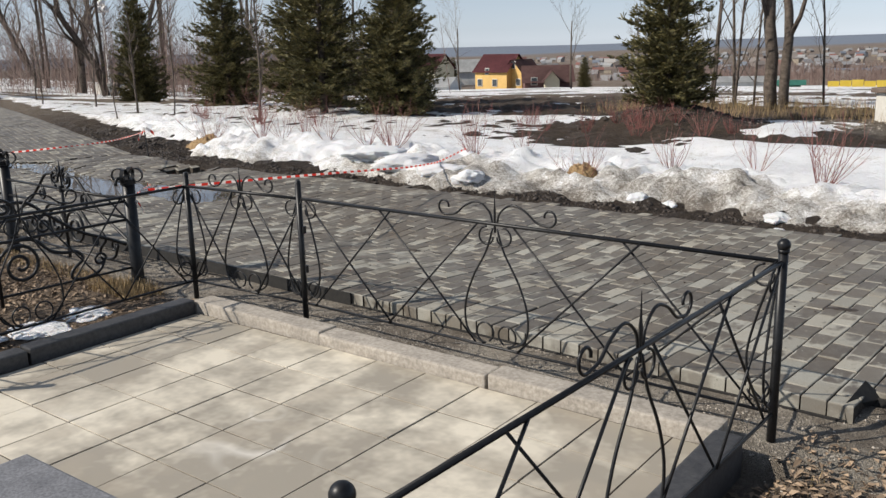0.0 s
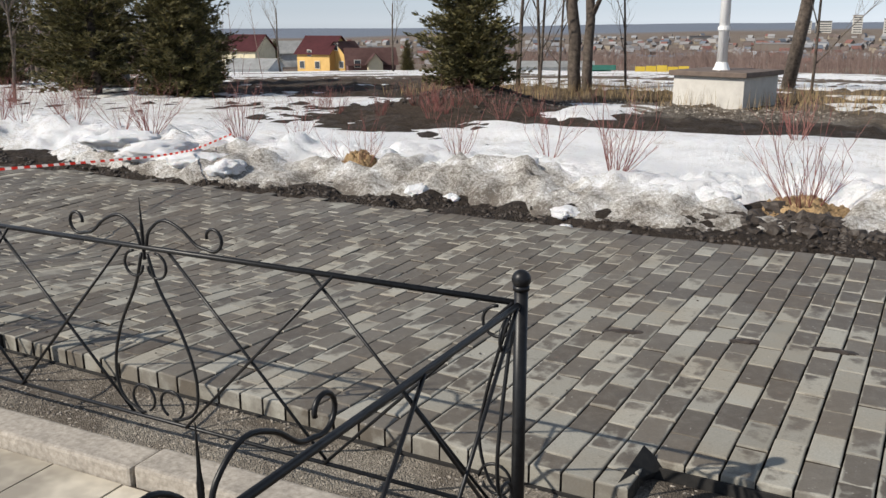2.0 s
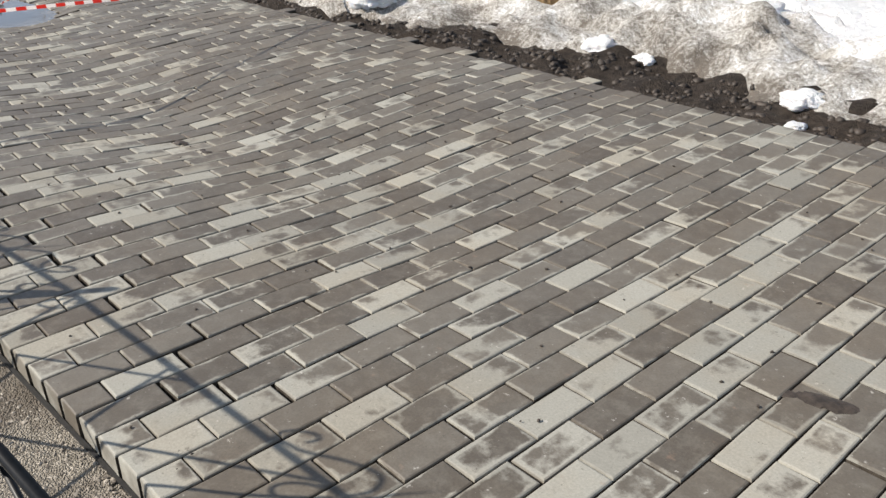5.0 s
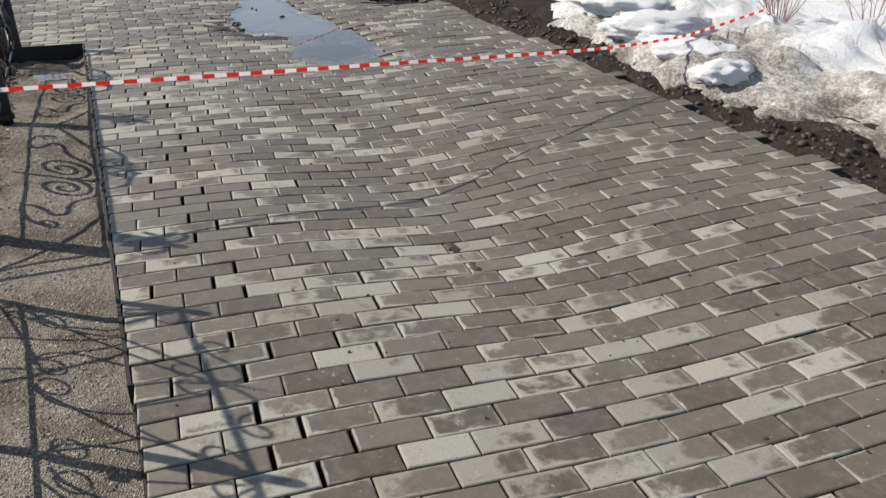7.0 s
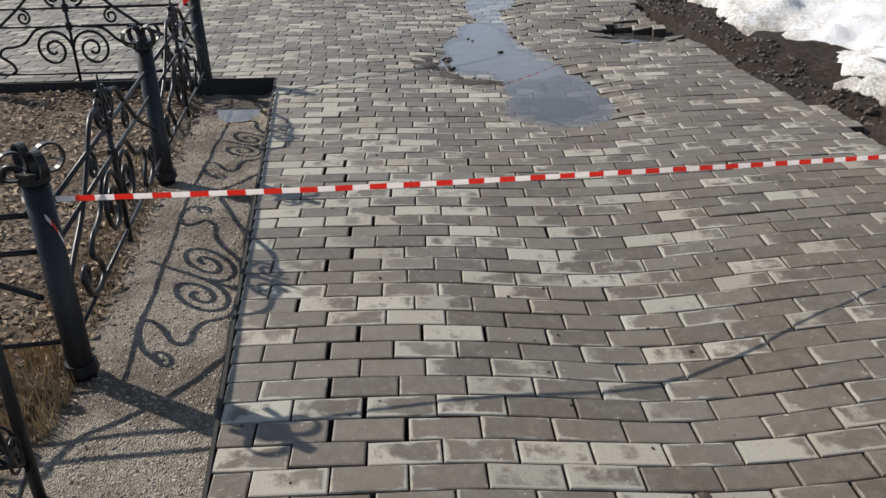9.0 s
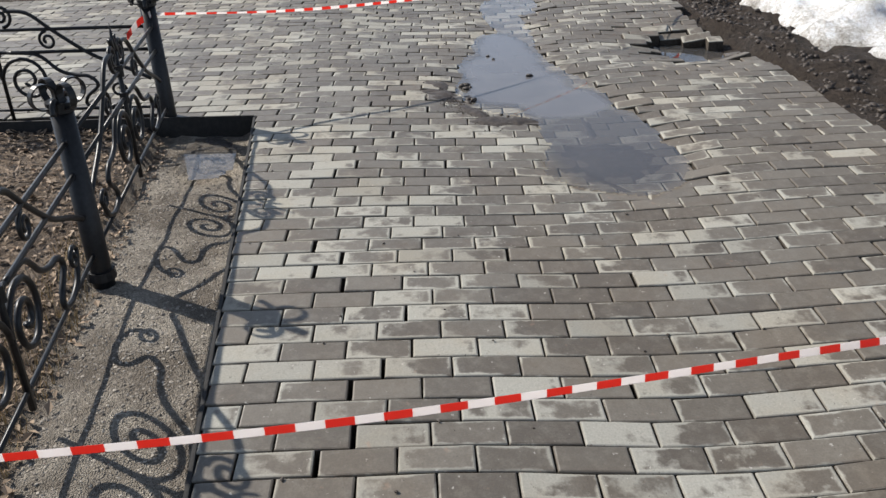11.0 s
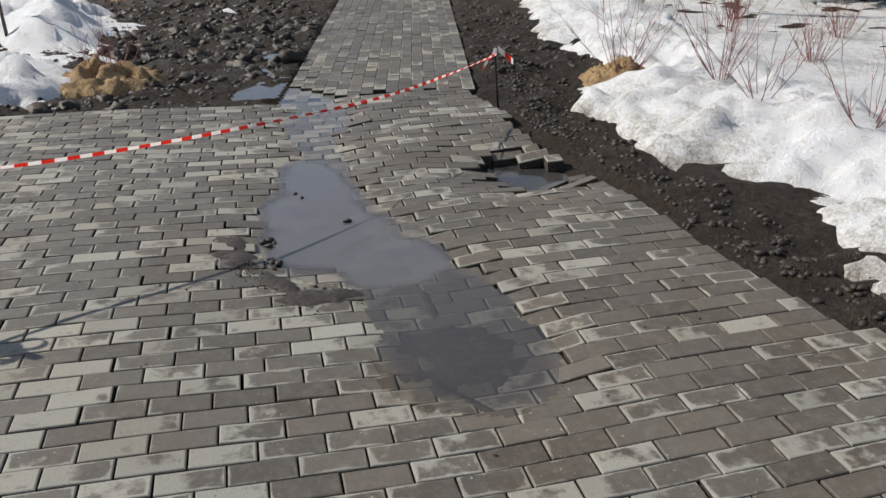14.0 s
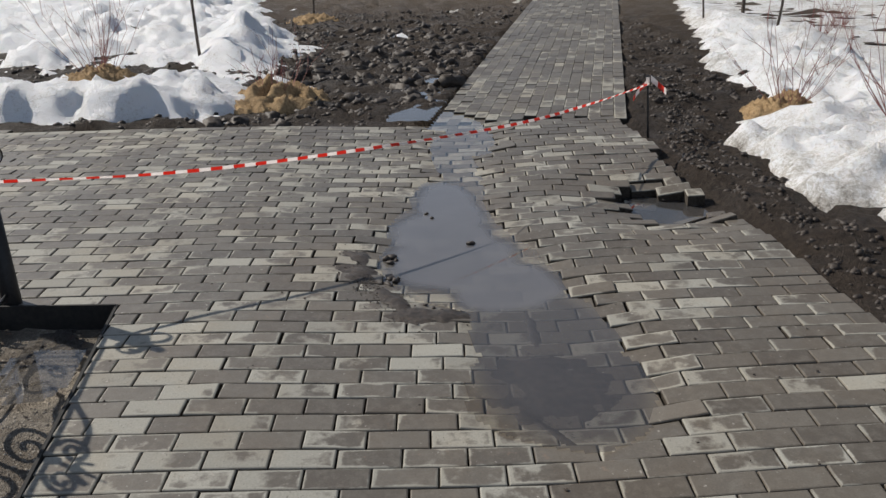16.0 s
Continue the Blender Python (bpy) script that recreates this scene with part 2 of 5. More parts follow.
# Dark brown for the paver sides that face a joint.
JOINT = matt(speckled("joint_side", (0.035, 0.029, 0.023), (0.085, 0.072, 0.058), 60, 0.95, 0.4), 0.2)
GROUND, SNOW = matt(ground_material(), 0.18), snow_material()
IRON = speckled("painted_iron", (0.005, 0.0052, 0.006), (0.014, 0.0145, 0.016), 60, 0.4, 0.25, 0.0, 0.001)
matt(IRON, 0.32)
BLACK = speckled("black_plastic", (0.008, 0.008, 0.008), (0.022, 0.02, 0.018), 40, 0.85, 0.2)
TILE = tile_material()
KERB = speckled("granite_kerb", (0.25, 0.222, 0.185), (0.44, 0.40, 0.345), 55, 0.75, 0.4)
KERB_DARK = speckled("dark_kerb", (0.028, 0.028, 0.03), (0.065, 0.064, 0.065), 45, 0.5, 0.3)
GRANITE = speckled("granite_slab", (0.10, 0.10, 0.105), (0.24, 0.24, 0.25), 90, 0.45, 0.15)
PEBBLE = matt(varied("pebbles", (0.12, 0.103, 0.086), (0.40, 0.36, 0.305)), 0.3)
CLOD = matt(speckled("soil_clods", (0.02, 0.016, 0.013), (0.074, 0.058, 0.046), 35, 0.6, 0.8), 0.4)
SAND = speckled("sand", (0.23, 0.148, 0.074), (0.46, 0.32, 0.165), 45, 0.95, 1.0, 0.0, 0.02)
TWIG = varied("red_twigs", (0.20, 0.045, 0.045), (0.30, 0.15, 0.12), 0.7)
TWIG_GREY = varied("grey_twigs", (0.13, 0.10, 0.08), (0.24, 0.19, 0.15), 0.8)
BARK = speckled("bark", (0.045, 0.035, 0.028), (0.15, 0.12, 0.095), 14, 0.95, 0.9, 0.0, 0.03)
NEEDLE = varied("spruce_needles", (0.042, 0.046, 0.018), (0.225, 0.19, 0.072), 0.65)


def ribbon(name, colour):
    """Thin plastic film that lets light through."""
    m = material(name, colour, 0.4)
    k = Nodes(m)
    t = k.n.new("ShaderNodeBsdfTranslucent")
    t.inputs[0].default_value = (*colour, 1)
    x = k.n.new("ShaderNodeMixShader")
    x.inputs[0].default_value = 0.75
    k.l.new(k.b.outputs[0], x.inputs[1])
    k.l.new(t.outputs[0], x.inputs[2])
    k.l.new(x.outputs[0], k.n["Material Output"].inputs[0])
    return m


RED, WHITE = ribbon("red_tape", (0.74, 0.12, 0.085)), ribbon("white_tape", (0.86, 0.82, 0.80))


def water_material(name, clear, a, b):
    m = material(name, a, 0.02)
    k = Nodes(m)
    k.b.inputs["IOR"].default_value = 1.33
    k.b.inputs["Transmission Weight"].default_value = clear
    k.colour(k.mix(k.noise(3, 4), a, b))
    k.bump(k.noise(6, 2), 0.03, 0.004)
    return m




def puddle_material():
    """Clear at the rim, clouded by mud and painted sky sheen as its attribute says."""
    m = material("puddle_water", rough=0.015)
    k = Nodes(m)
    k.b.inputs["IOR"].default_value = 1.36
    d = k.attr("murk_sheen").outputs["Fac"]
    k.put(k.ramp(d, (0.0, 1.0), (1.0, 0.22)), k.b.inputs["Transmission Weight"])
    # Bluish clouding; over the near lobe it paints in reflected sky.
    k.colour(k.mix(k.ramp(d, (0.0, 0.0), (0.3, 1.0)), (0.40, 0.385, 0.37), k.mix(k.noise(3, 4), (0.118, 0.118, 0.128), (0.17, 0.168, 0.177))))
    k.bump(k.noise(6, 2), 0.02, 0.004)
    return m


PUDDLE_WATER = puddle_material()
WATER = water_material("shallow_water", 0.85, (0.24, 0.24, 0.245), (0.33, 0.325, 0.325))


# ---- mesh helpers ----
def from_arrays(name, verts, faces, mat, parent=None, smooth=True):
    me = bpy.data.meshes.new(name)
    me.from_pydata(np.asarray(verts).tolist(), [], [tuple(int(i) for i in f) for f in faces])
    me.materials.append(mat)
    if smooth:
        me.polygons.foreach_set("use_smooth", np.ones(len(me.polygons), bool))
    me.update()
    ob = new(name, me)
    ob.parent = parent
    return ob


def part(name, bm, mat, parent=None, label="", smooth=False):
    me = bpy.data.meshes.new(name)
    bmesh.ops.recalc_face_normals(bm, faces=bm.faces)
    bm.to_mesh(me)
    bm.free()
    me.materials.append(mat)
    if smooth:
        me.polygons.foreach_set("use_smooth", np.ones(len(me.polygons), bool))
    ob = new(name, me)
    ob.parent = parent
    return tagged(ob, label)


def empty(name, m, label, category, group="", kind=""):
    ob = new(name)
    ob.matrix_basis = m
    return tagged(ob, label, category, group, kind)


def box(x0, y0, z0, x1, y1, z1, bevel=0.0, bm=None):
    b = bmesh.new()
    bmesh.ops.create_cube(b, size=1)
    for v in b.verts:
        v.co = Vector(((x0 + x1) / 2 + v.co.x * (x1 - x0), (y0 + y1) / 2 + v.co.y * (y1 - y0), (z0 + z1) / 2 + v.co.z * (z1 - z0)))
    if bevel:
        bmesh.ops.bevel(b, geom=b.edges[:], offset=bevel, segments=2, affect="EDGES", profile=0.6)
    if bm is None:
        return b
    me = bpy.data.meshes.new("tmp")
    b.to_mesh(me)
    b.free()
    bm.from_mesh(me)
    bpy.data.meshes.remove(me)
    return bm


def tube(bm, pts, r, sides=6, end=None):
    """A round bar swept along points; end: the radius at the far end."""
    pts = [Vector(p) for p in pts]
    end = r if end is None else end
    rings, ref = [], Vector((0.13, 0.97, 0.21))
    for i, p in enumerate(pts):
        d = (pts[min(i + 1, len(pts) - 1)] - pts[max(i - 1, 0)]).normalized()
        a = d.cross(ref)
        if a.length < 0.1:
            a = d.cross(Vector((1, 0, 0)))
        a.normalize()
        b = d.cross(a)
        q = r + (end - r) * i / max(1, len(pts) - 1)
        rings.append([bm.verts.new(p + q * (math.cos(t) * a + math.sin(t) * b)) for t in (2 * math.pi * j / sides for j in range(sides))])
    for u, v in zip(rings, rings[1:]):
        for j in range(sides):
            bm.faces.new((u[j], u[(j + 1) % sides], v[(j + 1) % sides], v[j]))
    bm.faces.new(rings[0][::-1])
    bm.faces.new(rings[-1])
    return bm


def smooth_line(pts, n=6):
    """Catmull-Rom through the points."""
    p = [Vector(q) for q in pts]
    p = [2 * p[0] - p[1]] + p + [2 * p[-1] - p[-2]]
    out = []
    for i in range(1, len(p) - 2):
        for k in range(n):
            t = k / n
            out.append(0.5 * ((2 * p[i]) + (p[i + 1] - p[i - 1]) * t + (2 * p[i - 1] - 5 * p[i] + 4 * p[i + 1] - p[i + 2]) * t * t + (3 * p[i] - p[i - 1] - 3 * p[i + 1] + p[i + 2]) * t ** 3))
    return out + [p[-2]]


def spiral(cx, cz, r0, r1, a0, turns, n=22):
    out = []
    for i in range(n + 1):
        t = i / n
        a = a0 + turns * 2 * math.pi * t
        r = r0 + (r1 - r0) * t
        out.append((cx + r * math.cos(a), 0, cz + r * math.sin(a)))
    return out


# ---- heights of the place ----
EDGE_L, EDGE_R = 3.48, 6.60


BODY = [(-9.50, 5.08, 0.60, 0.20), (-9.12, 4.99, 0.48, 0.29), (-8.78, 5.01, 0.50, 0.36), (-8.45, 5.16, 0.34, 0.28)]
PUDDLE = BODY + [(-7.95, 5.24, 0.44, 0.27), (-7.50, 5.20, 0.36, 0.31), (-10.45, 5.26, 0.75, 0.13), (-11.3, 5.48, 0.60, 0.17), (-11.8, 5.36, 0.35, 0.22)]


def murk_sheen(x, y):
    """Clouding of the puddle's water, 0 to 1: stirred mud, and painted lobe sheen."""
    p = np.full(np.shape(x), -1.0)
    for cx, cy, rx, ry in BODY:
        p = np.maximum(p, 1 - ((x - cx) / rx) ** 2 - ((y - cy) / ry) ** 2)
    # No mud here: this clouding paints the sky's sheen on the near lobe.
    lobe = 1 - ((x + 7.75) / 0.65) ** 2 - ((y - 5.22) / 0.33) ** 2
    return np.maximum(0.36 * step(-0.3, 0.5, lobe), step(-0.1, 0.5, p + 0.9 * (fbm(x, y, 0.3, 45, 5) - 0.5)))


def puddle_field(x, y):
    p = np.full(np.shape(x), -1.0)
    wob = 0.55 * (fbm(x, y, 0.35, 40) - 0.5)
    for cx, cy, rx, ry in PUDDLE:
        p = np.maximum(p, 1 - ((x - cx) / rx) ** 2 - ((y - cy) / ry) ** 2)
    return p + wob


def pit_field(x, y):
    return 1 - ((x + 9.42) / 0.36) ** 2 - ((y - 6.29) / 0.26) ** 2


def paved(x, y):
    """Height of the paving's top: settled along its middle."""
    h = 0.055 - 0.034 * np.exp(-((y - 5.0) / 0.75) ** 2) * step(-1.0, -3.0, x)
    h = h - 0.048 * np.exp(-((y - 4.85) / 0.5) ** 2 - ((x + 4.7) / 1.3) ** 2)
    h = h + 0.018 * (fbm(x, y, 0.9, 5, 2) - 0.5) * step(3.3, 4.0, y)
    f = puddle_field(x, y)
    h = h + (0.014 - 0.016 * step(-0.2, 0.6, f) - h) * step(-0.75, -0.1, f)
    h = h - 0.05 * np.clip(1 - ((x + 9.40) / 0.8) ** 2 - ((y - 6.25) / 0.55) ** 2, 0, 1)
    return h


def cross_far(y):
    """x of the far edge of the crossing path."""
    return -11.69 + 0.186 * (y - 5.2)


def cross_near(y):
    return -8.50 + 0.17 * (y - 3.48)


def upper_side(x, y):
    """Distance along and across the narrow path beyond the crossing."""
    dx, dy = -0.951, 0.309
    ox, oy = -11.50, 6.0
    u = (x - ox) * dx + (y - oy) * dy
    v = -(x - ox) * dy + (y - oy) * dx
    return u, -v


def is_paved(x, y, grow=0.0):
    main = (y > np.where(x > -0.82, 3.70, EDGE_L) - grow) & (y < EDGE_R + grow) & (x > -11.3) & (x < 1.6)
    lobe = (x < cross_near(np.minimum(y, 3.48)) + grow) & (x > cross_far(y) - grow) & (y < 6.68 + grow - 0.0 * x) & (y > -9)
    u, v = upper_side(x, y)
    upper = (u > -0.1) & (u < 22) & (np.abs(v) < 0.76 + grow)
    return main | lobe | upper


def land(x, y):
    """The lie of the land, far and near."""
    r = np.hypot(x + 5, y - 5)
    north = step(0.25, 0.75, (y - 5) / np.maximum(r, 0.1))
    slope = 0.010 + 0.042 * north
    d = np.maximum(0, r - 15)
    z = -slope * np.minimum(d, 150)
    z = z - 22 * step(150, 600, r)
    east = step(-0.6, -0.1, (x + 5) / np.maximum(r, 0.1))
    crest = -38 + 22 * east + 8 * vnoise(x, y, 500, 3)
    z = np.where(r > 700, z + (crest - z) * step(900, 2600, r), z)
    return z + 0.35 * (fbm(x, y, 9, 8) - 0.5) * step(18, 40, r) + 2.0 * (vnoise(x, y, 120, 9) - 0.5) * step(200, 500, r)


def snow_edge(x):
    """y at which the bank north of the paving begins."""
    e = 6.79 + 0.07 * np.sin(x * 1.3)
    e = e + np.where(x < -9.3, 0.31 * (-9.3 - x), 0.0)
    e = e + 0.26 * np.exp(-((x + 8.5) / 1.0) ** 2)
    e = e + 0.30 * step(-2.0, -0.7, x)
    return e


MOUNDS = [(-0.80, 7.78, 0.36, 0.14), (-4.52, 7.72, 0.16, 0.06), (-11.16, 7.96, 0.30, 0.17), (-12.95, 3.98, 0.55, 0.32), (-13.6, 2.3, 0.34, 0.15), (-19.5, 4.3, 0.45, 0.15)]


def soil(x, y):
    z = land(x, y) + 0.0
    lumpy = step(6.55, 6.75, y) + step(-12.0, -12.3, x)
    z = z + np.clip(lumpy, 0, 1) * (0.01 + 0.20 * np.abs(fbm(x, y, 0.34, 21, 5) - 0.5) + 0.06 * (vnoise(x, y, 0.12, 23) - 0.5) + 0.06 * (fbm(x, y, 1.1, 22, 3) - 0.4)) * (1 - step(30, 60, np.hypot(x, y)))
    z = z + 0.03 * (fbm(x, y, 0.25, 25) - 0.5) * step(3.4, 3.0, y)
    z = z + 0.30 * np.exp(-(((x + 6.3) ** 2 + (y - 13.5) ** 2) / 0.9) ** 1.3) + 0.12 * np.exp(-((x + 5.5) ** 2 + (y - 12.0) ** 2) / 4)
    z = np.where((y > 2.9) & (y < 3.5) & (x < -0.6) & (x > -8.6), -0.02 + 0.035 * (fbm(x, y, 0.3, 26) - 0.5) - 0.055 * np.exp(-((x + 8.0) / 0.8) ** 2), z)
    z = np.where((x > -4.35) & (x < -0.85) & (y < 2.98), -0.08, z)
    z = np.where(is_paved(x, y, 0.0), paved(x, y) - 0.072 - 0.16 * np.clip(pit_field(x, y) * 2, 0, 1), z)
    return z


def snow_depth(x, y):
    n = fbm(x, y, 0.9, 31, 5) - 0.5
    big = fbm(x, y, 4.5, 33, 3) - 0.5
    e = y - snow_edge(x) + 0.6 * (fbm(x, y, 0.7, 30, 5) - 0.5)
    rough = fbm(x, y, 0.42, 37, 5) - 0.5
    bank = -0.08 + 0.16 * step(-0.05, 0.25, e) + 0.13 * step(0.1, 0.9, e) + (0.17 * n + 0.28 * rough + 0.30 * np.abs(fbm(x, y, 0.22, 38, 3) - 0.5) - 0.03) * step(-0.1, 0.4, e)
    flat = 0.125 + 0.11 * n + 0.05 * big + 0.05 * rough
    depth = np.where(e < 1.3, bank, bank + (flat - bank) * step(1.3, 2.2, e))
    depth = depth - 0.055 * (step(10.2, 11.2, y + 2.0 * big + 1.6 * n) - 0.7 * step(11.5, 12.5, y + 2.0 * big + 1.6 * n)) * step(-9.8, -7.8, x + 3 * big + 2 * n) - 0.14 * step(12.5, 15, y) - 0.01 + 0.26 * (fbm(x * 0.4, y * 1.6, 0.9, 41, 4) - 0.5) * step(9, 11, y)
    depth = depth + 0.34 * step(0.50, 0.62, fbm(x * 0.45, y * 1.7, 3.0, 35, 4)) * step(12, 14, y) + 0.20 * np.exp(-((x + 4.8) / 1.2) ** 2 - ((y - 13.1) / 0.6) ** 2)
    cap = 0.055 + 0.05 * (fbm(x, y, 0.7, 43, 4) - 0.35) + 0.05 * (fbm(x * 0.5, y * 1.5, 1.2, 44, 3) - 0.45)
    depth = np.where(y > 9.6, depth + (np.minimum(depth, cap) - depth) * step(9.6, 10.6, y), depth)
    depth = depth - 0.22 * step(11.7, 12.2, y + 0.8 * n) * step(-4.0, -2.8, x + 1.2 * n) * step(16, 14.5, y)
    icy = step(-5.6, -4.6, x + 1.5 * n) * (step(9.8, 10.4, y) * step(11.7, 11.2, y + 0.5 * n) + step(11.9, 12.3, y + 0.7 * n) * step(14.4, 13.6, y) * step(-2.8, -3.8, x + 1.2 * n))
    depth = depth + 0.11 * icy
    for mx, my, r, h in MOUNDS:
        depth = depth - 0.30 * np.exp(-(((x - mx) ** 2 + (y - my) ** 2) / (r * r * 0.9)) ** 2)
    depth = depth - 0.5 * np.exp(-(((x + 6.3) ** 2 + (y - 13.4) ** 2) / 1.6) ** 2)
    u, v = upper_side(x, y)
    beside = (u > -0.5) & (v > 0)
    depth = np.where(beside & (v < 2.0), np.minimum(depth, 0.55 * (v - 1.62 + 0.8 * (fbm(x, y, 0.9, 36) - 0.5))), depth)
    west = -0.10 + 0.40 * step(0.05, 0.6, cross_far(y) - x + 0.3 * n) * step(3.95, 3.0, y + 0.5 * n) * np.exp(-((cross_far(y) - x - 1.0) / 0.95) ** 2) + 0.22 * step(2.7, 3.6, cross_far(y) - x + 0.8 * big) * step(3.9, 3.1, y + 0.8 * big)
    west = west + 0.30 * np.exp(-((x + 16.0) / 1.8) ** 2 - ((y - 3.5) / 0.55) ** 2) + 0.10 * step(0.60, 0.70, fbm(x, y * 1.6, 0.8, 47, 4))
    west = west + 0.16 * n + 0.34 * (fbm(x, y, 0.42, 39, 5) - 0.5) + 0.16 * np.abs(fbm(x, y, 0.28, 46, 4) - 0.5) - 0.03 + 0.07 * (vnoise(x, y, 0.13, 48) - 0.5)
    depth = np.where((x < -11.9) & (v < 0.76) & (u > -1.2) | (y < 4.6) & (x < -11), west, depth)
    depth = np.where(is_paved(x, y, 0.12) | (y < 6.5) & (x > -12), -0.3, depth)
    return depth


def grid(name, xs, ys, height, mat):
    gx, gy = np.meshgrid(xs, ys)
    z = height(gx, gy)
    nx, ny = len(xs), len(ys)
    verts = np.stack([gx.ravel(), gy.ravel(), z.ravel()], 1)
    i = (np.arange(ny - 1)[:, None] * nx + np.arange(nx - 1)[None, :]).ravel()
    return verts, np.stack([i, i + 1, i + nx + 1, i + nx], 1), gx.ravel(), gy.ravel()


def spaced(*runs):
    """Coordinates in runs of (start, end, step)."""
    out = []
    for a, b, s in runs:
        out += list(np.arange(a, b, s))
    return np.array(out)


def far_steps(start, end, first, grow):
    out, s, v = [], first, start
    while v < end:
        out.append(v)
        v += s
        s *= grow
    return np.array(out + [end])


FAR = 4200.0
gxs = np.concatenate([-far_steps(26, FAR, 1.0, 1.09)[::-1][:-1], spaced((-26, -18, 0.16), (-18, 0.4, 0.06), (0.4, 6, 0.3)), far_steps(6, FAR, 0.6, 1.10)])
gys = np.concatenate([-far_steps(4, FAR, 1.0, 1.14)[::-1][:-1], spaced((-4, 2.4, 0.25), (2.4, 9.2, 0.06), (9.2, 22, 0.16)), far_steps(22, FAR, 0.5, 1.085)])
gv, gf, gx, gy = grid("ground", gxs, gys, soil, GROUND)
ground = from_arrays("ground", gv, gf, GROUND)
tagged(ground, "dark wet soil with grit and leaf litter", "ground", kind="structure")
zone = np.zeros((len(gx), 4), np.float32)
nn = fbm(gx, gy, 0.5, 50) - 0.5
zone[:, 0] = np.clip(step(2.85, 2.95, gy) * step(3.8, 3.5, gy) * step(-8.9, -8.7, gx) + step(3.6, 3.3, gy + 0.8 * nn) * step(2.5, 2.9, gy + 0.8 * nn) * step(-1.2, -0.9, gx) + step(13.2, 14.2, gy + nn) * step(16.5, 15.6, gy + nn) * step(-5.2, -4.0, gx) * 0.8, 0, 1)
zone[:, 1] = np.clip(step(2.95, 2.75, gy + 0.4 * nn) * step(-12.0, -11.5, gx) + step(13, 16, gy + 3 * nn) * step(-9, -7, gx) * 0.8, 0, 1)
zone[:, 1] = np.maximum(zone[:, 1], 0.35 * np.exp(-((gx + 6.0) / 3.2) ** 2 - ((gy - 12.0) / 1.8) ** 2))
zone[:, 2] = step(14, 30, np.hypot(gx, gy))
# Mask of the haze painted on the farthest hills.
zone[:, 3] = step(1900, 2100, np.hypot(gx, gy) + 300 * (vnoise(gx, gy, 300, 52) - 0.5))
ca = ground.data.color_attributes.new("zone", "FLOAT_COLOR", "POINT")
ca.data.foreach_set("color", zone.ravel())

# ---- snow ----
sxs = np.concatenate([-far_steps(26, 160, 1.2, 1.05)[::-1][:-1], spaced((-26, -14, 0.13), (-14, 3.5, 0.055)), far_steps(3.5, 40, 0.4, 1.08)])
sys_ = np.concatenate([spaced((-3, 0.5, 0.15), (0.5, 4.0, 0.07), (4.0, 6.6, 0.3), (6.6, 9.6, 0.05), (9.6, 24, 0.12)), far_steps(24, 130, 0.4, 1.05)])
sv, sf, sx, sy = grid("snow", sxs, sys_, snow_depth, SNOW)
depth = sv[:, 2].copy()
sv[:, 2] = depth + land(sx, sy)
keep = (depth[sf] > -0.07).any(1)
used = np.unique(sf[keep])
remap = np.full(len(sv), -1)
remap[used] = np.arange(len(used))
snow = from_arrays("snow_field", sv[used], remap[sf[keep]], SNOW)
tagged(snow, "melting snow bank, dirty grey at its foot", "snow", kind="stuff")
e = (sy - snow_edge(sx))[used]
dirt = np.clip(1.0 - step(0.45, 1.25, e + 1.1 * (fbm(sx, sy, 1.3, 60)[used] - 0.5)), 0, 1) * step(-8.8, -6.8, sx[used] + 1.5 * (vnoise(sx, sy, 1.1, 61)[used] - 0.5)) * 0.84
dirt = np.where(sy[used] < 6.4, 0.22, np.maximum(dirt, 0.17 + 0.14 * step(-8.4, -9.2, sx[used]) + 0.12 * step(8.4, 10.0, sy[used]) + 0.4 * step(0.55, 0.05, e + 0.8 * (fbm(sx, sy, 0.6, 63)[used] - 0.5)) * step(-7.8, -8.6, sx[used]))) + 0.18 * step(0.09, 0.0, depth[used])
da = snow.data.attributes.new("dirt", "FLOAT", "POINT")
da.data.foreach_set("value", dirt.astype(np.float32))


# ---- water ----
def water(name, x0, x1, y0, y1, z, inside, label, mat=WATER, cell=0.03):
    xs, ys = np.arange(x0, x1, cell), np.arange(y0, y1, cell)
    gx, gy = np.meshgrid(xs, ys)
    i = (np.arange(len(ys) - 1)[:, None] * len(xs) + np.arange(len(xs) - 1)[None, :]).ravel()
    f = np.stack([i, i + 1, i + len(xs) + 1, i + len(xs)], 1)
    ok = inside(gx.ravel(), gy.ravel())
    f = f[ok[f].all(1)]
    keep = np.unique(f)
    re = np.full(gx.size, -1)
    re[keep] = np.arange(len(keep))
    ob = from_arrays(name, np.stack([gx.ravel(), gy.ravel(), np.full(gx.size, z)], 1)[keep], re[f], mat)
    ob.visible_shadow = False
    return tagged(ob, label, "puddle", kind="structure")


puddle = water("water", -12.2, -7.0, 4.4, 5.8, 0.0175, lambda x, y: puddle_field(x, y) > -0.25, "grey puddle on sunken paving, clear at its ends", PUDDLE_WATER, 0.02)
pv = np.zeros(len(puddle.data.vertices) * 3)
puddle.data.vertices.foreach_get("co", pv)
pa = puddle.data.attributes.new("murk_sheen", "FLOAT", "POINT")
pa.data.foreach_set("value", murk_sheen(pv[0::3], pv[1::3]).astype(np.float32))
water("water", -10.0, -8.9, 5.9, 6.6, -0.055, lambda x, y: pit_field(x, y) > -0.2, "murky water in a washed-out hole")
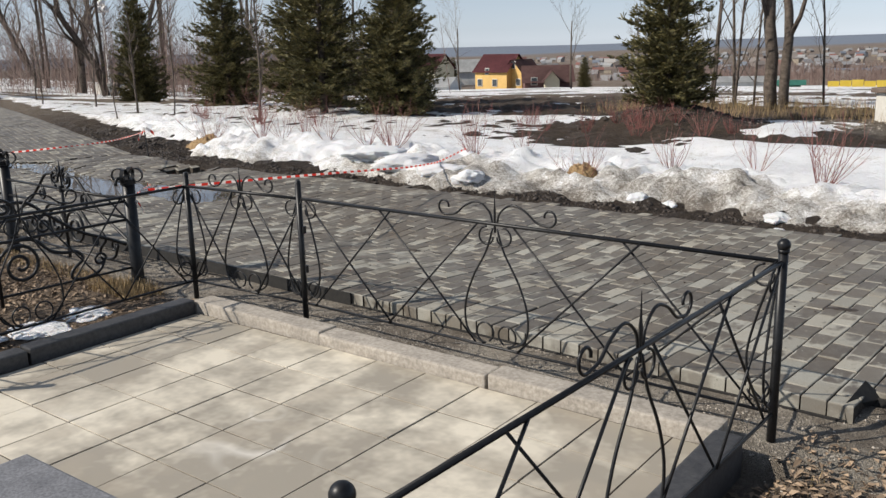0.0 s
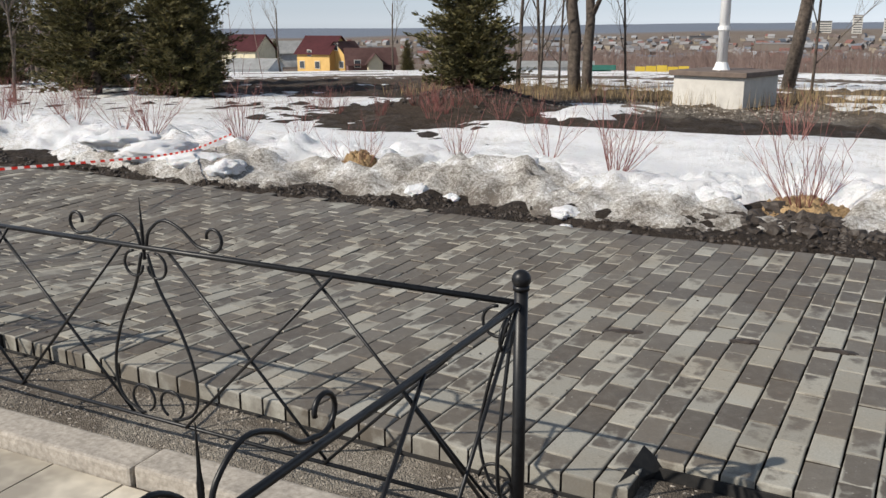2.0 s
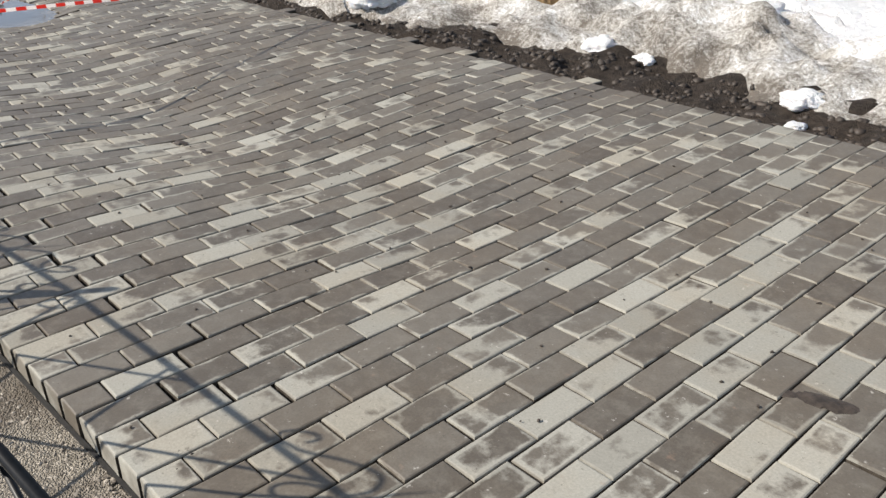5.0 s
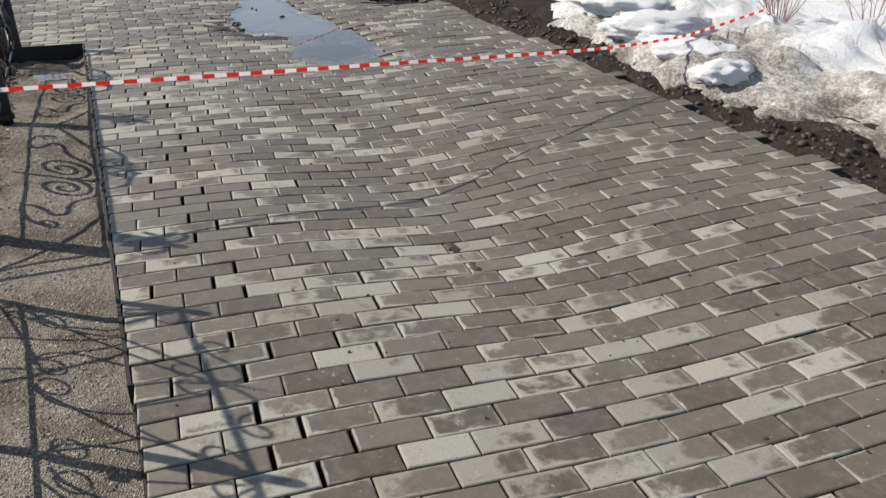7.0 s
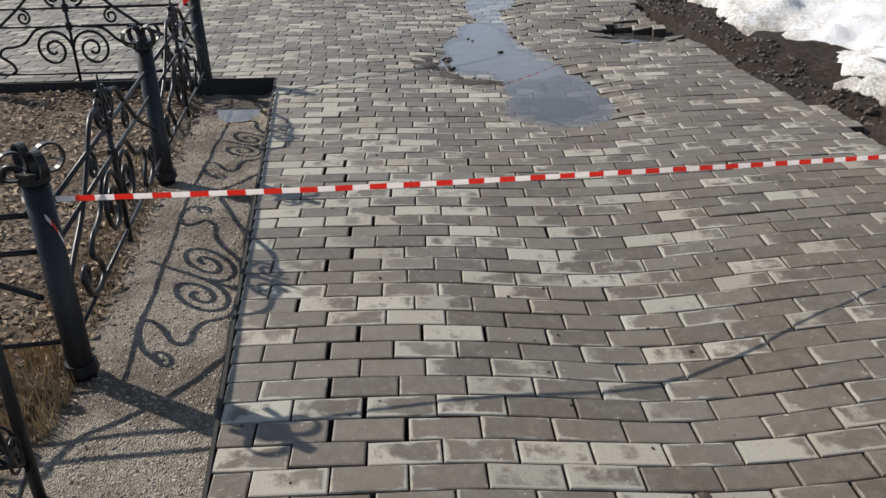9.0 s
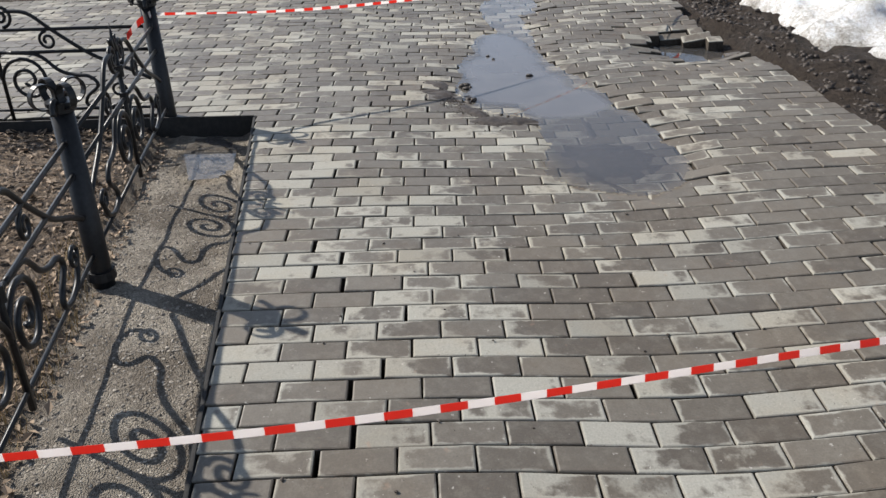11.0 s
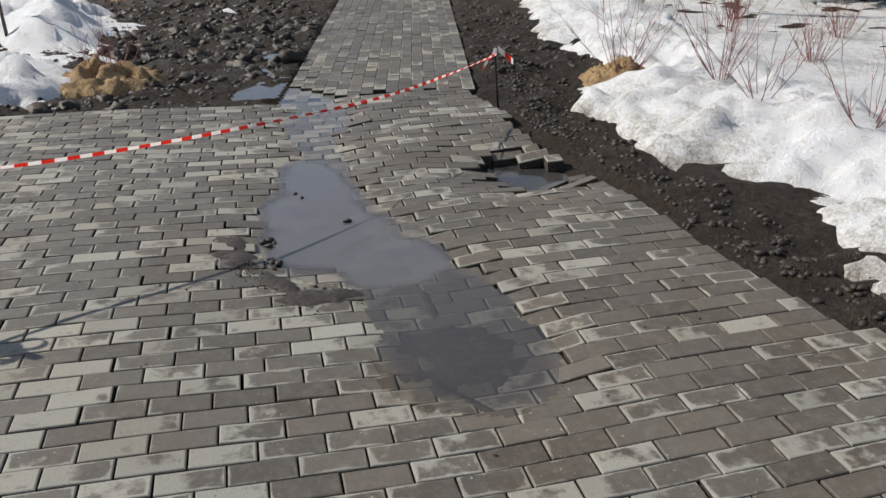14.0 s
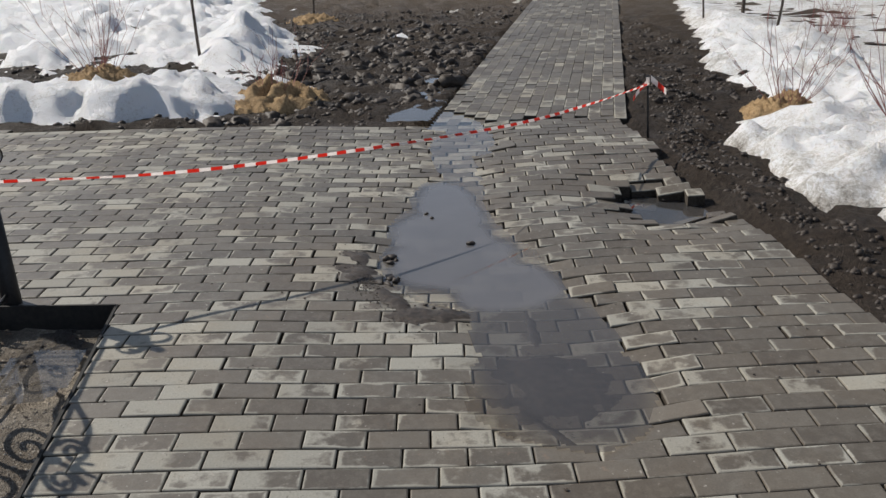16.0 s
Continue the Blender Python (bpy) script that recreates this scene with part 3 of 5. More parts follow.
water("water", -8.75, -6.4, 2.9, 3.47, -0.043, lambda x, y: ((x + 8.18) / 0.36) ** 2 + ((y - 3.23) / 0.17) ** 2 + ((fbm(x, y, 0.2, 71) - 0.5) * 1.0) < 1, "small bright pool of meltwater on grit")
water("water", -13.6, -11.7, 4.6, 6.0, 0.045, lambda x, y: (x < cross_far(y) - 0.02) & (upper_side(x, y)[1] < -0.77) & (np.abs(y - 5.2 + 0.32 * (x + 12)) < 0.12 + 0.2 * vnoise(x, y, 0.3, 70)), "narrow pool of meltwater beside the paving")



def silt(x0, x1, y0, y1, inside, label, lift=0.009):
    """A patchy film of mud lying on the paving."""
    xs, ys = np.arange(x0, x1, 0.012), np.arange(y0, y1, 0.012)
    gx, gy = np.meshgrid(xs, ys)
    z = paved(gx, gy) + lift + 0.014 * (fbm(gx, gy, 0.07, 81, 4) - 0.5) - 0.011 * np.clip(inside(gx, gy), 0, 3)
    i = (np.arange(len(ys) - 1)[:, None] * len(xs) + np.arange(len(xs) - 1)[None, :]).ravel()
    f = np.stack([i, i + 1, i + len(xs) + 1, i + len(xs)], 1)
    f = f[(inside(gx, gy).ravel()[f] < 1.2).all(1)]
    ob = from_arrays("mud_film", np.stack([gx.ravel(), gy.ravel(), z.ravel()], 1), f, CLOD)
    return tagged(ob, label, "mud", kind="stuff")


silt(-4.31, -4.07, 4.63, 4.83, lambda x, y: ((x - -4.186) / 0.055) ** 2 + ((y - 4.729) / 0.03) ** 2 + 1.6 * (fbm(x, y, 0.05, 90) - 0.4), "crumbled mud trodden on paving")
silt(-4.12, -3.88, 4.64, 4.84, lambda x, y: ((x - -3.995) / 0.055) ** 2 + ((y - 4.740) / 0.03) ** 2 + 1.6 * (fbm(x, y, 0.05, 91) - 0.4), "crumbled mud trodden on paving")
silt(-1.4, 0.2, 4.5, 5.3, lambda x, y: ((x + 0.55) / 0.75) ** 2 + ((y - 4.90 - 0.22 * (x + 0.55)) / 0.05) ** 2 + 2.6 * (fbm(x, y, 0.2, 88) - 0.36), "streak of dark mud on paving")
silt(-7.95, -7.1, 4.8, 5.6, lambda x, y: ((x + 7.53) / 0.27) ** 2 + ((y - 5.17) / 0.22) ** 2 + 1.4 * (fbm(x, y, 0.12, 83) - 0.5), "dark silt settled in shallow water", 0.007)
silt(-7.45, -7.05, 4.9, 5.3, lambda x, y: ((x + 7.26) / 0.17) ** 2 + ((y - 5.09 - 0.45 * (x + 7.26)) / 0.03) ** 2, "trail of dark silt below a puddle", 0.004)
silt(-8.35, -7.6, 5.0, 5.4, lambda x, y: ((x + 7.98) / 0.27) ** 2 + ((y - 5.20 + 0.1 * (x + 7.98)) / 0.028) ** 2 + 1.0 * (fbm(x, y, 0.1, 84) - 0.5), "thin trail of dark silt under clear water", 0.006)
silt(-9.1, -8.4, 4.3, 4.8, lambda x, y: ((x + 8.76) / 0.24) ** 2 + ((y - 4.53) / 0.10) ** 2 + 1.3 * (fbm(x, y, 0.1, 85) - 0.5), "dark mud film beside a puddle")
silt(-8.65, -8.1, 4.5, 4.85, lambda x, y: ((x + 8.40) / 0.17) ** 2 + ((y - 4.66 - 0.25 * (x + 8.4)) / 0.065) ** 2 + 1.2 * (fbm(x, y, 0.1, 86) - 0.5), "dark mud film along the puddle's rim")
silt(-8.4, -7.95, 4.6, 5.1, lambda x, y: ((x + 8.17) / 0.085) ** 2 + ((y - 4.80 - 0.3 * (x + 8.17)) / 0.17) ** 2 + 1.2 * (fbm(x, y, 0.1, 87) - 0.5), "dark mud film at the puddle's end")

# ---- black edging strips of the paving ----
edging = empty("edging_strip", Matrix(), "black plastic edging strip along the paving", "edging", kind="structure")
part("strip", box(-8.5, EDGE_L - 0.014, -0.09, -3.6, EDGE_L - 0.002, 0.058), BLACK, edging)
part("strip", box(-3.6, EDGE_L - 0.012, -0.09, -0.82, EDGE_L - 0.002, -0.008), BLACK, edging)
part("strip", box(-0.80, 3.684, -0.09, 1.6, 3.694, 0.03), BLACK, edging)
bm = box(0, 0, -0.1, 1.9, 0.012, 0.065)
ob = part("strip", bm, BLACK, edging)
ob.matrix_basis = pose(-8.49, 3.47, 0, 0, 0, 260.35)
bm = bmesh.new()
tri = [bm.verts.new(p) for p in ((-0.815, 3.47, -0.03), (-0.80, 3.70, -0.05), (-0.74, 3.72, 0.02), (-0.81, 3.69, 0.095), (-0.835, 3.48, 0.05))]
bm.faces.new(tri)
bmesh.ops.solidify(bm, geom=bm.faces[:], thickness=0.008)
part("bent_strip", bm, BLACK, edging, "torn end of strip bent upwards")

# ---- tiled court ----
court = empty("tiled_court", pose(-1.16, 2.93, 0, 0, 0, 2.2), "beige stone tile floor inside grey kerbs", "tile floor", kind="structure")
bm = box(-3.05, -3.6, -0.07, 0.02, 0.0, -0.004)
part("bed", bm, CLOD, court)
TILE_W, TILE_D, FIRST_W = 0.301, 0.314, 0.139
for i in range(11):
    x1 = 0.0 if i == 0 else -FIRST_W - (i - 1) * TILE_W
    w = FIRST_W if i == 0 else min(TILE_W, 3.03 + x1)
    for j in range(12):
        if w < 0.05:
            continue
        bm = box(-w + 0.0035, -TILE_D + 0.0035, -0.03, -0.0035, -0.0035, 0.0, 0.0012)
        ob = part("tile", bm, TILE, court)
        ob.matrix_basis = pose(x1 + random.uniform(-0.0008, 0.0008), -0.008 - j * TILE_D, random.uniform(-0.0015, 0.0015), random.uniform(-0.25, 0.25), random.uniform(-0.25, 0.25), random.uniform(-0.2, 0.2))
for k in range(3):
    ob = part("kerb_stone", box(-1.035, 0, -0.12, -0.004, 0.135, 0.062, 0.012), KERB, court, "worn granite kerb stone")
    ob.matrix_basis = pose(0.03 - k * 1.04, random.uniform(-0.006, 0.006), random.uniform(-0.004, 0.004), 0, random.uniform(-0.3, 0.3), 0)
for k in range(4):
    for side in (0, 1):
        ob = part("kerb_stone", box(0, -0.99, -0.12, 0.11, -0.004, 0.075, 0.01), KERB_DARK, court, "dark stone kerb")
        ob.matrix_basis = pose(0.02 if side else -3.16, 0.0 - k * 1.0, random.uniform(-0.004, 0.004), 0, 0, random.uniform(-0.3, 0.3))

slab = empty("granite_slab", pose(-2.98, 1.24, 0.0, 0, 0, 3), "speckled grey granite slab on a plinth", "slab")
part("top", box(0, -1.3, 0.06, 0.62, 0, 0.11, 0.01), GRANITE, slab)
part("plinth", box(0.03, -1.27, 0.001, 0.59, -0.03, 0.06, 0.004), GRANITE, slab)


# ---- wrought-iron fences ----
def bar(name, pts, r, parent, label="", sides=6, end=None):
    return part(name, tube(bmesh.new(), pts, r, sides, end), IRON, parent, label, smooth=True)


def crest(c, z, k, sec, r):
    """Two S-scrolls and a spear over the middle of a rail."""
    for s in (-1, 1):
        pts = [(c + s * 0.012, 0, z), (c + s * 0.03 * k, 0, z + 0.055), (c + s * 0.09 * k, 0, z + 0.095), (c + s * 0.16 * k, 0, z + 0.075), (c + s * 0.22 * k, 0, z + 0.03), (c + s * 0.27 * k, 0, z + 0.02)]
        curl = spiral(c + s * 0.285 * k, z + 0.058, 0.042, 0.022, -math.pi / 2 - s * 0.3, 0.82 * s, 14)
        bar("crest_scroll", smooth_line(pts, 4)[:-1] + [Vector(p) for p in curl], r, sec)
    bm = bmesh.new()
    tube(bm, [(c, 0, z - 0.04), (c, 0, z + 0.07)], r * 1.1, 6)
    tube(bm, [(c, 0, z + 0.06), (c, 0, z + 0.085), (c, 0, z + 0.16)], r * 1.2, 6, 0.001)
    part("spear", bm, IRON, sec)


def light_section(length, label):
    """Square-section garden fence: rails, crossed bars, a lyre in the middle."""
    sec = empty("fence_section", Matrix(), label, "fence", "light iron fence")
    c, top, low, r = length / 2, 0.69, 0.10, 0.0052
    bar("top_rail", [(0, 0, top), (length, 0, top)], 0.0085, sec, sides=8)
    bar("bottom_rail", [(0, 0, low), (length, 0, low)], 0.0068, sec, sides=8)
    k = length / 2.56
    for s in (-1, 1):
        for a, b in ((0.09, 0.67), (0.63, 1.21)):
            if k > 0.6 or a < 0.5:
                kk = k if k > 0.6 else 0.72
                bar("diagonal_bar", [(c + s * a * kk, 0.006 * s, top), (c + s * b * kk * (1 if k > 0.6 else 0.95), 0.006 * s, low)], r, sec)
                bar("diagonal_bar", [(c + s * (a + 0.03) * kk, -0.006 * s, low), (c + s * min(b + 0.05, 1.26) * kk * (1 if k > 0.6 else 0.95), -0.006 * s, top)], r, sec)
        lyre = [(c + s * 0.012, 0, top - 0.02), (c + s * 0.05, 0, top - 0.13), (c + s * 0.13, 0, 0.42), (c + s * 0.175, 0, 0.28), (c + s * 0.16, 0, 0.16), (c + s * 0.07, 0, 0.108)]
        bar("lyre_bar", smooth_line(lyre, 5), r, sec)
        bar("curl", spiral(c + s * 0.06, 0.165, 0.052, 0.045, -math.pi / 2, 0.93 * s, 18), r * 0.9, sec)
        bar("curl", spiral(c + s * 0.046, top - 0.06, 0.045, 0.035, math.pi * (0.5), -0.75 * s, 16), r * 0.9, sec)
        e = 0.012 if s < 0 else length - 0.012
        hoop = [(e - s * 0.015, 0, top - 0.03), (e - s * 0.075, 0, 0.45), (e - s * 0.10, 0, 0.30), (e - s * 0.07, 0, 0.18), (e - s * 0.01, 0, 0.13)]
        if k > 0.3:
            bar("side_scroll", smooth_line(hoop, 5), r, sec)
            bar("curl", spiral(e - s * 0.052, 0.185, 0.048, 0.04, 0, 0.95, 18), r * 0.9, sec)
            bar("curl", spiral(e - s * 0.05, top - 0.06, 0.045, 0.035, math.pi / 2, 0.8 * s, 14), r * 0.9, sec)
    crest(c, top, 1.0 if k > 0.6 else 0.8, sec, r)
    return sec


def place(sec, x0, y0, x1, y1):
    sec.matrix_basis = pose(x0, y0, 0, 0, 0, math.degrees(math.atan2(y1 - y0, x1 - x0)))
    return sec


def round_post(x, y, height, label, ball=True):
    p = empty("fence_post", pose(x, y, 0), label, "fence post", "light iron fence posts")
    bar("shaft", [(0, 0, -0.12), (0, 0, height)], 0.0175 if ball else 0.016, p, sides=14)
    bm = bmesh.new()
    if ball:
        bmesh.ops.create_uvsphere(bm, u_segments=16, v_segments=10, radius=0.0245, matrix=Matrix.Translation((0, 0, height + 0.018)))
        bmesh.ops.create_cone(bm, cap_ends=True, segments=14, radius1=0.021, radius2=0.021, depth=0.012, matrix=Matrix.Translation((0, 0, height - 0.004)))
        part("ball", bm, IRON, p, smooth=True)
    else:
        bmesh.ops.create_cone(bm, cap_ends=True, segments=14, radius1=0.018, radius2=0.010, depth=0.02, matrix=Matrix.Translation((0, 0, height + 0.01)))
        part("cap", bm, IRON, p)
    return p


KNOB, POST_B, POST_A, HEAVY1 = (-1.0, 3.14), (-3.57, 3.09), (-4.50, 3.02), (-5.10, 2.99)
place(light_section(2.55, "black iron fence panel with lyre and crossed bars"), *KNOB, *POST_B)
place(light_section(2.2, "black iron fence panel with lyre beside tiled court"), -1.0, 3.12, -1.0, 0.93)
place(light_section(0.92, "narrow black iron gate panel with lyre"), *POST_B, *POST_A)
place(light_section(2.2, "black iron fence panel with crossed bars on soil"), -1.0, 0.91, -1.0, -1.29)
place(light_section(2.06, "black iron fence panel with lyre on the court's far side"), *POST_A, -4.42, 0.96)
round_post(-4.42, 0.96, 0.735, "black iron post with a ball top at the court's kerb")
round_post(*KNOB, 0.735, "black iron corner post with a ball top")
round_post(-1.0, 0.92, 0.735, "black iron post with a ball top")
round_post(*POST_B, 0.775, "slim black iron gate post", False)
round_post(*POST_A, 0.755, "slim black iron fence post", False)
latch = empty("gate_latch", pose(*POST_B, 0), "black iron gate latch on a post", "latch")
for z in (0.30, 0.52):
    part("bolt", tube(bmesh.new(), [(0.03, 0, z - 0.02), (0.03, 0, z + 0.02)], 0.011, 8), IRON, latch)


def heavy_section(length, label):
    """Forged panel: twin rails, big spirals, S-scrolls and a leaf spear."""
    sec = empty("forged_section", Matrix(), label, "fence", "forged iron fence")
    c, hi, mid, low, r = length / 2, 0.55, 0.43, 0.11, 0.0105
    bar("upper_rail", [(0, 0, hi), (length, 0, hi)], 0.009, sec)
    bar("middle_rail", [(0, 0, mid), (length, 0, mid)], 0.009, sec)
    bar("bottom_rail", [(0.02, 0, low), (length - 0.02, 0, low)], 0.008, sec)
    bar("upright", [(c, 0, 0.05), (c, 0, 0.66)], 0.011, sec)
    bm = bmesh.new()
    tube(bm, [(c, 0, 0.64), (c, 0, 0.68), (c, 0, 0.76)], 0.02, 6, 0.001)
    tube(bm, smooth_line([(c - 0.05, 0, 0.70), (c - 0.03, 0, 0.66), (c, 0, 0.645), (c + 0.03, 0, 0.66), (c + 0.05, 0, 0.70)], 4), 0.012, 6, 0.006)
    part("leaf_spear", bm, IRON, sec, smooth=True)
    for z in (hi, mid):
        part("clasp", tube(bmesh.new(), [(c, 0, z - 0.025), (c, 0, z + 0.025)], 0.021, 8), IRON, sec)
    for s in (-1, 1):
        sp = spiral(c + s * 0.135, 0.275, 0.135, 0.018, math.pi / 2 - s * math.pi / 2 + math.pi, -1.9 * s, 40)
        bar("spiral", sp, r, sec)
        bar("spiral", spiral(c + s * 0.075, hi + 0.075, 0.06, 0.012, -math.pi / 2, 1.6 * s, 26), r * 0.9, sec)
        wave = [(c + s * 0.06, 0, mid), (c + s * 0.22, 0, mid - 0.015), (c + s * 0.32, 0, mid - 0.10), (c + s * 0.40, 0, 0.30), (c + s * 0.48, 0, 0.29), (c + s * 0.52, 0, 0.24), (c + s * 0.45, 0, 0.18), (c + s * 0.44, 0, 0.13), (c + s * 0.52, 0, low), (c + s * 0.62, 0, 0.14), (c + s * 0.67, 0, 0.22)]
        bar("s_scroll", smooth_line(wave, 5), r, sec)
        bar("curl", spiral(c + s * 0.63, 0.21, 0.045, 0.012, 0 if s > 0 else math.pi, 1.2 * s, 18), r * 0.8, sec)
        drop = [(c + s * 0.10, 0, hi + 0.10), (c + s * 0.22, 0, hi + 0.085), (c + s * 0.34, 0, hi - 0.01), (c + s * 0.52, 0, mid - 0.02), (c + s * 0.70, 0, 0.33), (c + s * 0.82, 0, 0.27)]
        bar("sweep_bar", smooth_line(drop, 5), r, sec)
        hook = [(c + s * (length / 2 - 0.05), 0, hi), (c + s * (length / 2 - 0.015), 0, hi + 0.05), (c + s * (length / 2 - 0.02), 0, hi + 0.13), (c + s * (length / 2 - 0.07), 0, hi + 0.15), (c + s * (length / 2 - 0.09), 0, hi + 0.11)]
        bar("hook", smooth_line(hook, 5), r, sec)
        bar("curl", spiral(c + s * 0.30, mid + 0.06, 0.05, 0.015, math.pi / 2, 1.4 * s, 20), r * 0.8, sec)
    return sec


heavy = heavy_section(1.76, "black forged fence panel with large spirals")
place(heavy, *HEAVY1, -6.86, 2.99)
forged = [heavy]
for x0, y0, x1, y1 in ((-6.86, 2.99, -8.62, 3.0), (-8.62, 3.0, -8.92, 1.27), (-8.92, 1.27, -9.22, -0.46), (-5.10, 2.99, -5.10, 1.23)):
    forged.append(place(copy_thing(heavy, Matrix()), x0, y0, x1, y1))


def heavy_post():
    p = empty("forged_post", Matrix(), "thick black fence post crowned with flat iron rings", "fence post", "forged iron posts")
    bm = bmesh.new()
    tube(bm, [(0, 0, -0.12), (0, 0, 0.06), (0, 0, 0.68)], 0.043, 16, 0.040)
    part("shaft", bm, IRON, p, smooth=True)
    bm = bmesh.new()
    tube(bm, [(0, 0, 0.0), (0, 0, 0.035)], 0.055, 14, 0.05)
    part("collar", bm, IRON, p)
    part("collar", tube(bmesh.new(), [(0, 0, 0.655), (0, 0, 0.69)], 0.048, 14), IRON, p)
    for k in range(4):
        a = k * math.pi / 2 + 0.5
        bm = bmesh.new()
        n, w = 20, 0.012
        inner, outer = [], []
        for i in range(n):
            q = 2 * math.pi * i / n
            for rr, store in ((0.046, outer), (0.040, inner)):
                px, pz = 0.055 + rr * math.cos(q), 0.715 + rr * math.sin(q)
                store.append([bm.verts.new((px * math.cos(a) - d * math.sin(a), px * math.sin(a) + d * math.cos(a), pz)) for d in (-w, w)])
        for i in range(n):
            j = (i + 1) % n
            bm.faces.new((outer[i][0], outer[i][1], outer[j][1], outer[j][0]))
            bm.faces.new((inner[i][0], inner[j][0], inner[j][1], inner[i][1]))
            for d in (0, 1):
                bm.faces.new((outer[i][d], outer[j][d], inner[j][d], inner[i][d]))
        part("ring", bm, IRON, p)
    return p


hp = heavy_post()
hp.matrix_basis = pose(*HEAVY1, 0, 0, 0, 10)
for x, y in ((-6.86, 2.99), (-8.62, 3.0), (-8.92, 1.27), (-9.22, -0.46), (-5.10, 1.23)):
    copy_thing(hp, pose(x, y, 0, random.uniform(-1, 1), random.uniform(-1, 1), random.uniform(0, 40)))


# ---- barrier tape ----
def tape(pts, label, width=0.06, cut=0.145, twist=0.16):
    """A red and white ribbon through the points, its stripes separate pieces."""
    line = smooth_line(pts, 24)
    thing = empty("barrier_tape", Matrix(), label, "barrier tape", "barrier tapes")
    dist, seg, stripes = 0.0, [line[0]], []
    for a, b in zip(line, line[1:]):
        step_len = (b - a).length
        while dist + step_len >= cut:
            q = a + (b - a) * ((cut - dist) / step_len)
            seg.append(q)
            stripes.append(seg)
            seg, a, step_len, dist = [q], q, (b - q).length, 0.0
        dist += step_len
        seg.append(b)
    if len(seg) > 1:
        stripes.append(seg)
    run = 0.0
    for k, s in enumerate(stripes):
        bm = bmesh.new()
        rows = []
        for i, p in enumerate(s):
            run += (s[i] - s[i - 1]).length if i else 0
            tilt = -0.14 + twist * math.sin(run * 1.7 + 0.6) + 0.4 * twist * math.sin(run * 5.3)
            d = (s[min(i + 1, len(s) - 1)] - s[max(i - 1, 0)]).normalized()
            side = d.cross(Vector((0, 0, 1))).normalized()
            up = (Vector((0, 0, 1)) * math.cos(tilt) + side * math.sin(tilt)) * width / 2
            n_ = d.cross(up).normalized() * 0.0006
            rows.append([bm.verts.new(p + o) for o in (up + n_, -up + n_, -up - n_, up - n_)])
        for u, v in zip(rows, rows[1:]):
            for j in range(4):
                bm.faces.new((u[j], u[(j + 1) % 4], v[(j + 1) % 4], v[j]))
        part("stripe", bm, RED if k % 2 else WHITE, thing)
    return thing


tape([(-5.06, 3.05, 0.61), (-5.12, 3.91, 0.55), (-5.30, 4.95, 0.455), (-5.43, 5.6, 0.39), (-5.57, 6.2, 0.33), (-5.77, 6.8, 0.28), (-5.94, 7.2, 0.26), (-6.15, 7.9, 0.30)], "red and white barrier tape strung low across paving", 0.0175, 0.054)
tape([(-8.62, 3.02, 0.61), (-8.83, 3.716, 0.54), (-9.17, 4.47, 0.49), (-9.77, 5.48, 0.43), (-10.35, 6.15, 0.40), (-10.93, 6.76, 0.39)], "red and white barrier tape tied to a stake", 0.0175, 0.054, 0.75)
tape([(-5.08, 2.95, 0.61), (-5.06, 3.02, 0.54), (-5.05, 3.05, 0.47)], "loose end of barrier tape on a post", 0.018, 0.035)
tape([(-10.93, 6.76, 0.42), (-10.95, 6.70, 0.35), (-10.97, 6.66, 0.28)], "loose end of barrier tape on a stake", 0.035, 0.05)
tape([(-10.93, 6.77, 0.43), (-10.88, 6.82, 0.38), (-10.90, 6.88, 0.33)], "crumpled end of barrier tape on a stake", 0.045, 0.07)
tape([(-8.58, 3.01, 0.62), (-8.60, 2.93, 0.57), (-8.62, 2.86, 0.50)], "loose end of barrier tape hanging from a post", 0.035, 0.05)
stake = empty("stake", pose(-10.93, 6.77, 0.0, 2, -3, 0), "thin dark metal stake in the soil", "stake")
part("rod", tube(bmesh.new(), [(0, 0, -0.15), (0, 0, 0.44)], 0.008, 8), IRON, stake)
part("knot", tube(bmesh.new(), [(0, 0, 0.39), (0.004, 0, 0.41), (0, 0, 0.435)], 0.016, 8, 0.012), WHITE, stake)


# ---- scattered stuff ----
def scatter(name, points, size, mat, label, category, squash=0.7, seed=3, smooth=False, lumps=0.25):
    """Many small stones or clods in one mesh."""
    g = np.random.default_rng(seed)
    bm = bmesh.new()
    bmesh.ops.create_icosphere(bm, subdivisions=1 if size[1] < 0.03 else 2, radius=1)
    base = np.array([v.co[:] for v in bm.verts])
    faces = np.array([[v.index for v in f.verts] for f in bm.faces])
    bm.free()
    vs, fs = [], []
    for k, p in enumerate(points):
        a = g.uniform(0, 6.28)
        s = g.uniform(size[0], size[1])
        q = base * (1 + g.normal(0, lumps, (len(base), 1)).clip(-0.5, 0.6)) * s * np.array([g.uniform(0.7, 1.3), g.uniform(0.7, 1.3), squash])
        c, d = math.cos(a), math.sin(a)
        q = np.stack([q[:, 0] * c - q[:, 1] * d, q[:, 0] * d + q[:, 1] * c, q[:, 2]], 1) + np.asarray(p)
        vs.append(q)
        fs.append(faces + k * len(base))
    ob = from_arrays(name, np.concatenate(vs), np.concatenate(fs), mat, smooth=smooth)
    return tagged(ob, label, category, kind="stuff")


g = np.random.default_rng(11)


def on_soil(x, y, sink=0.0):
    return np.stack([x, y, soil(x, y) - sink], 1)


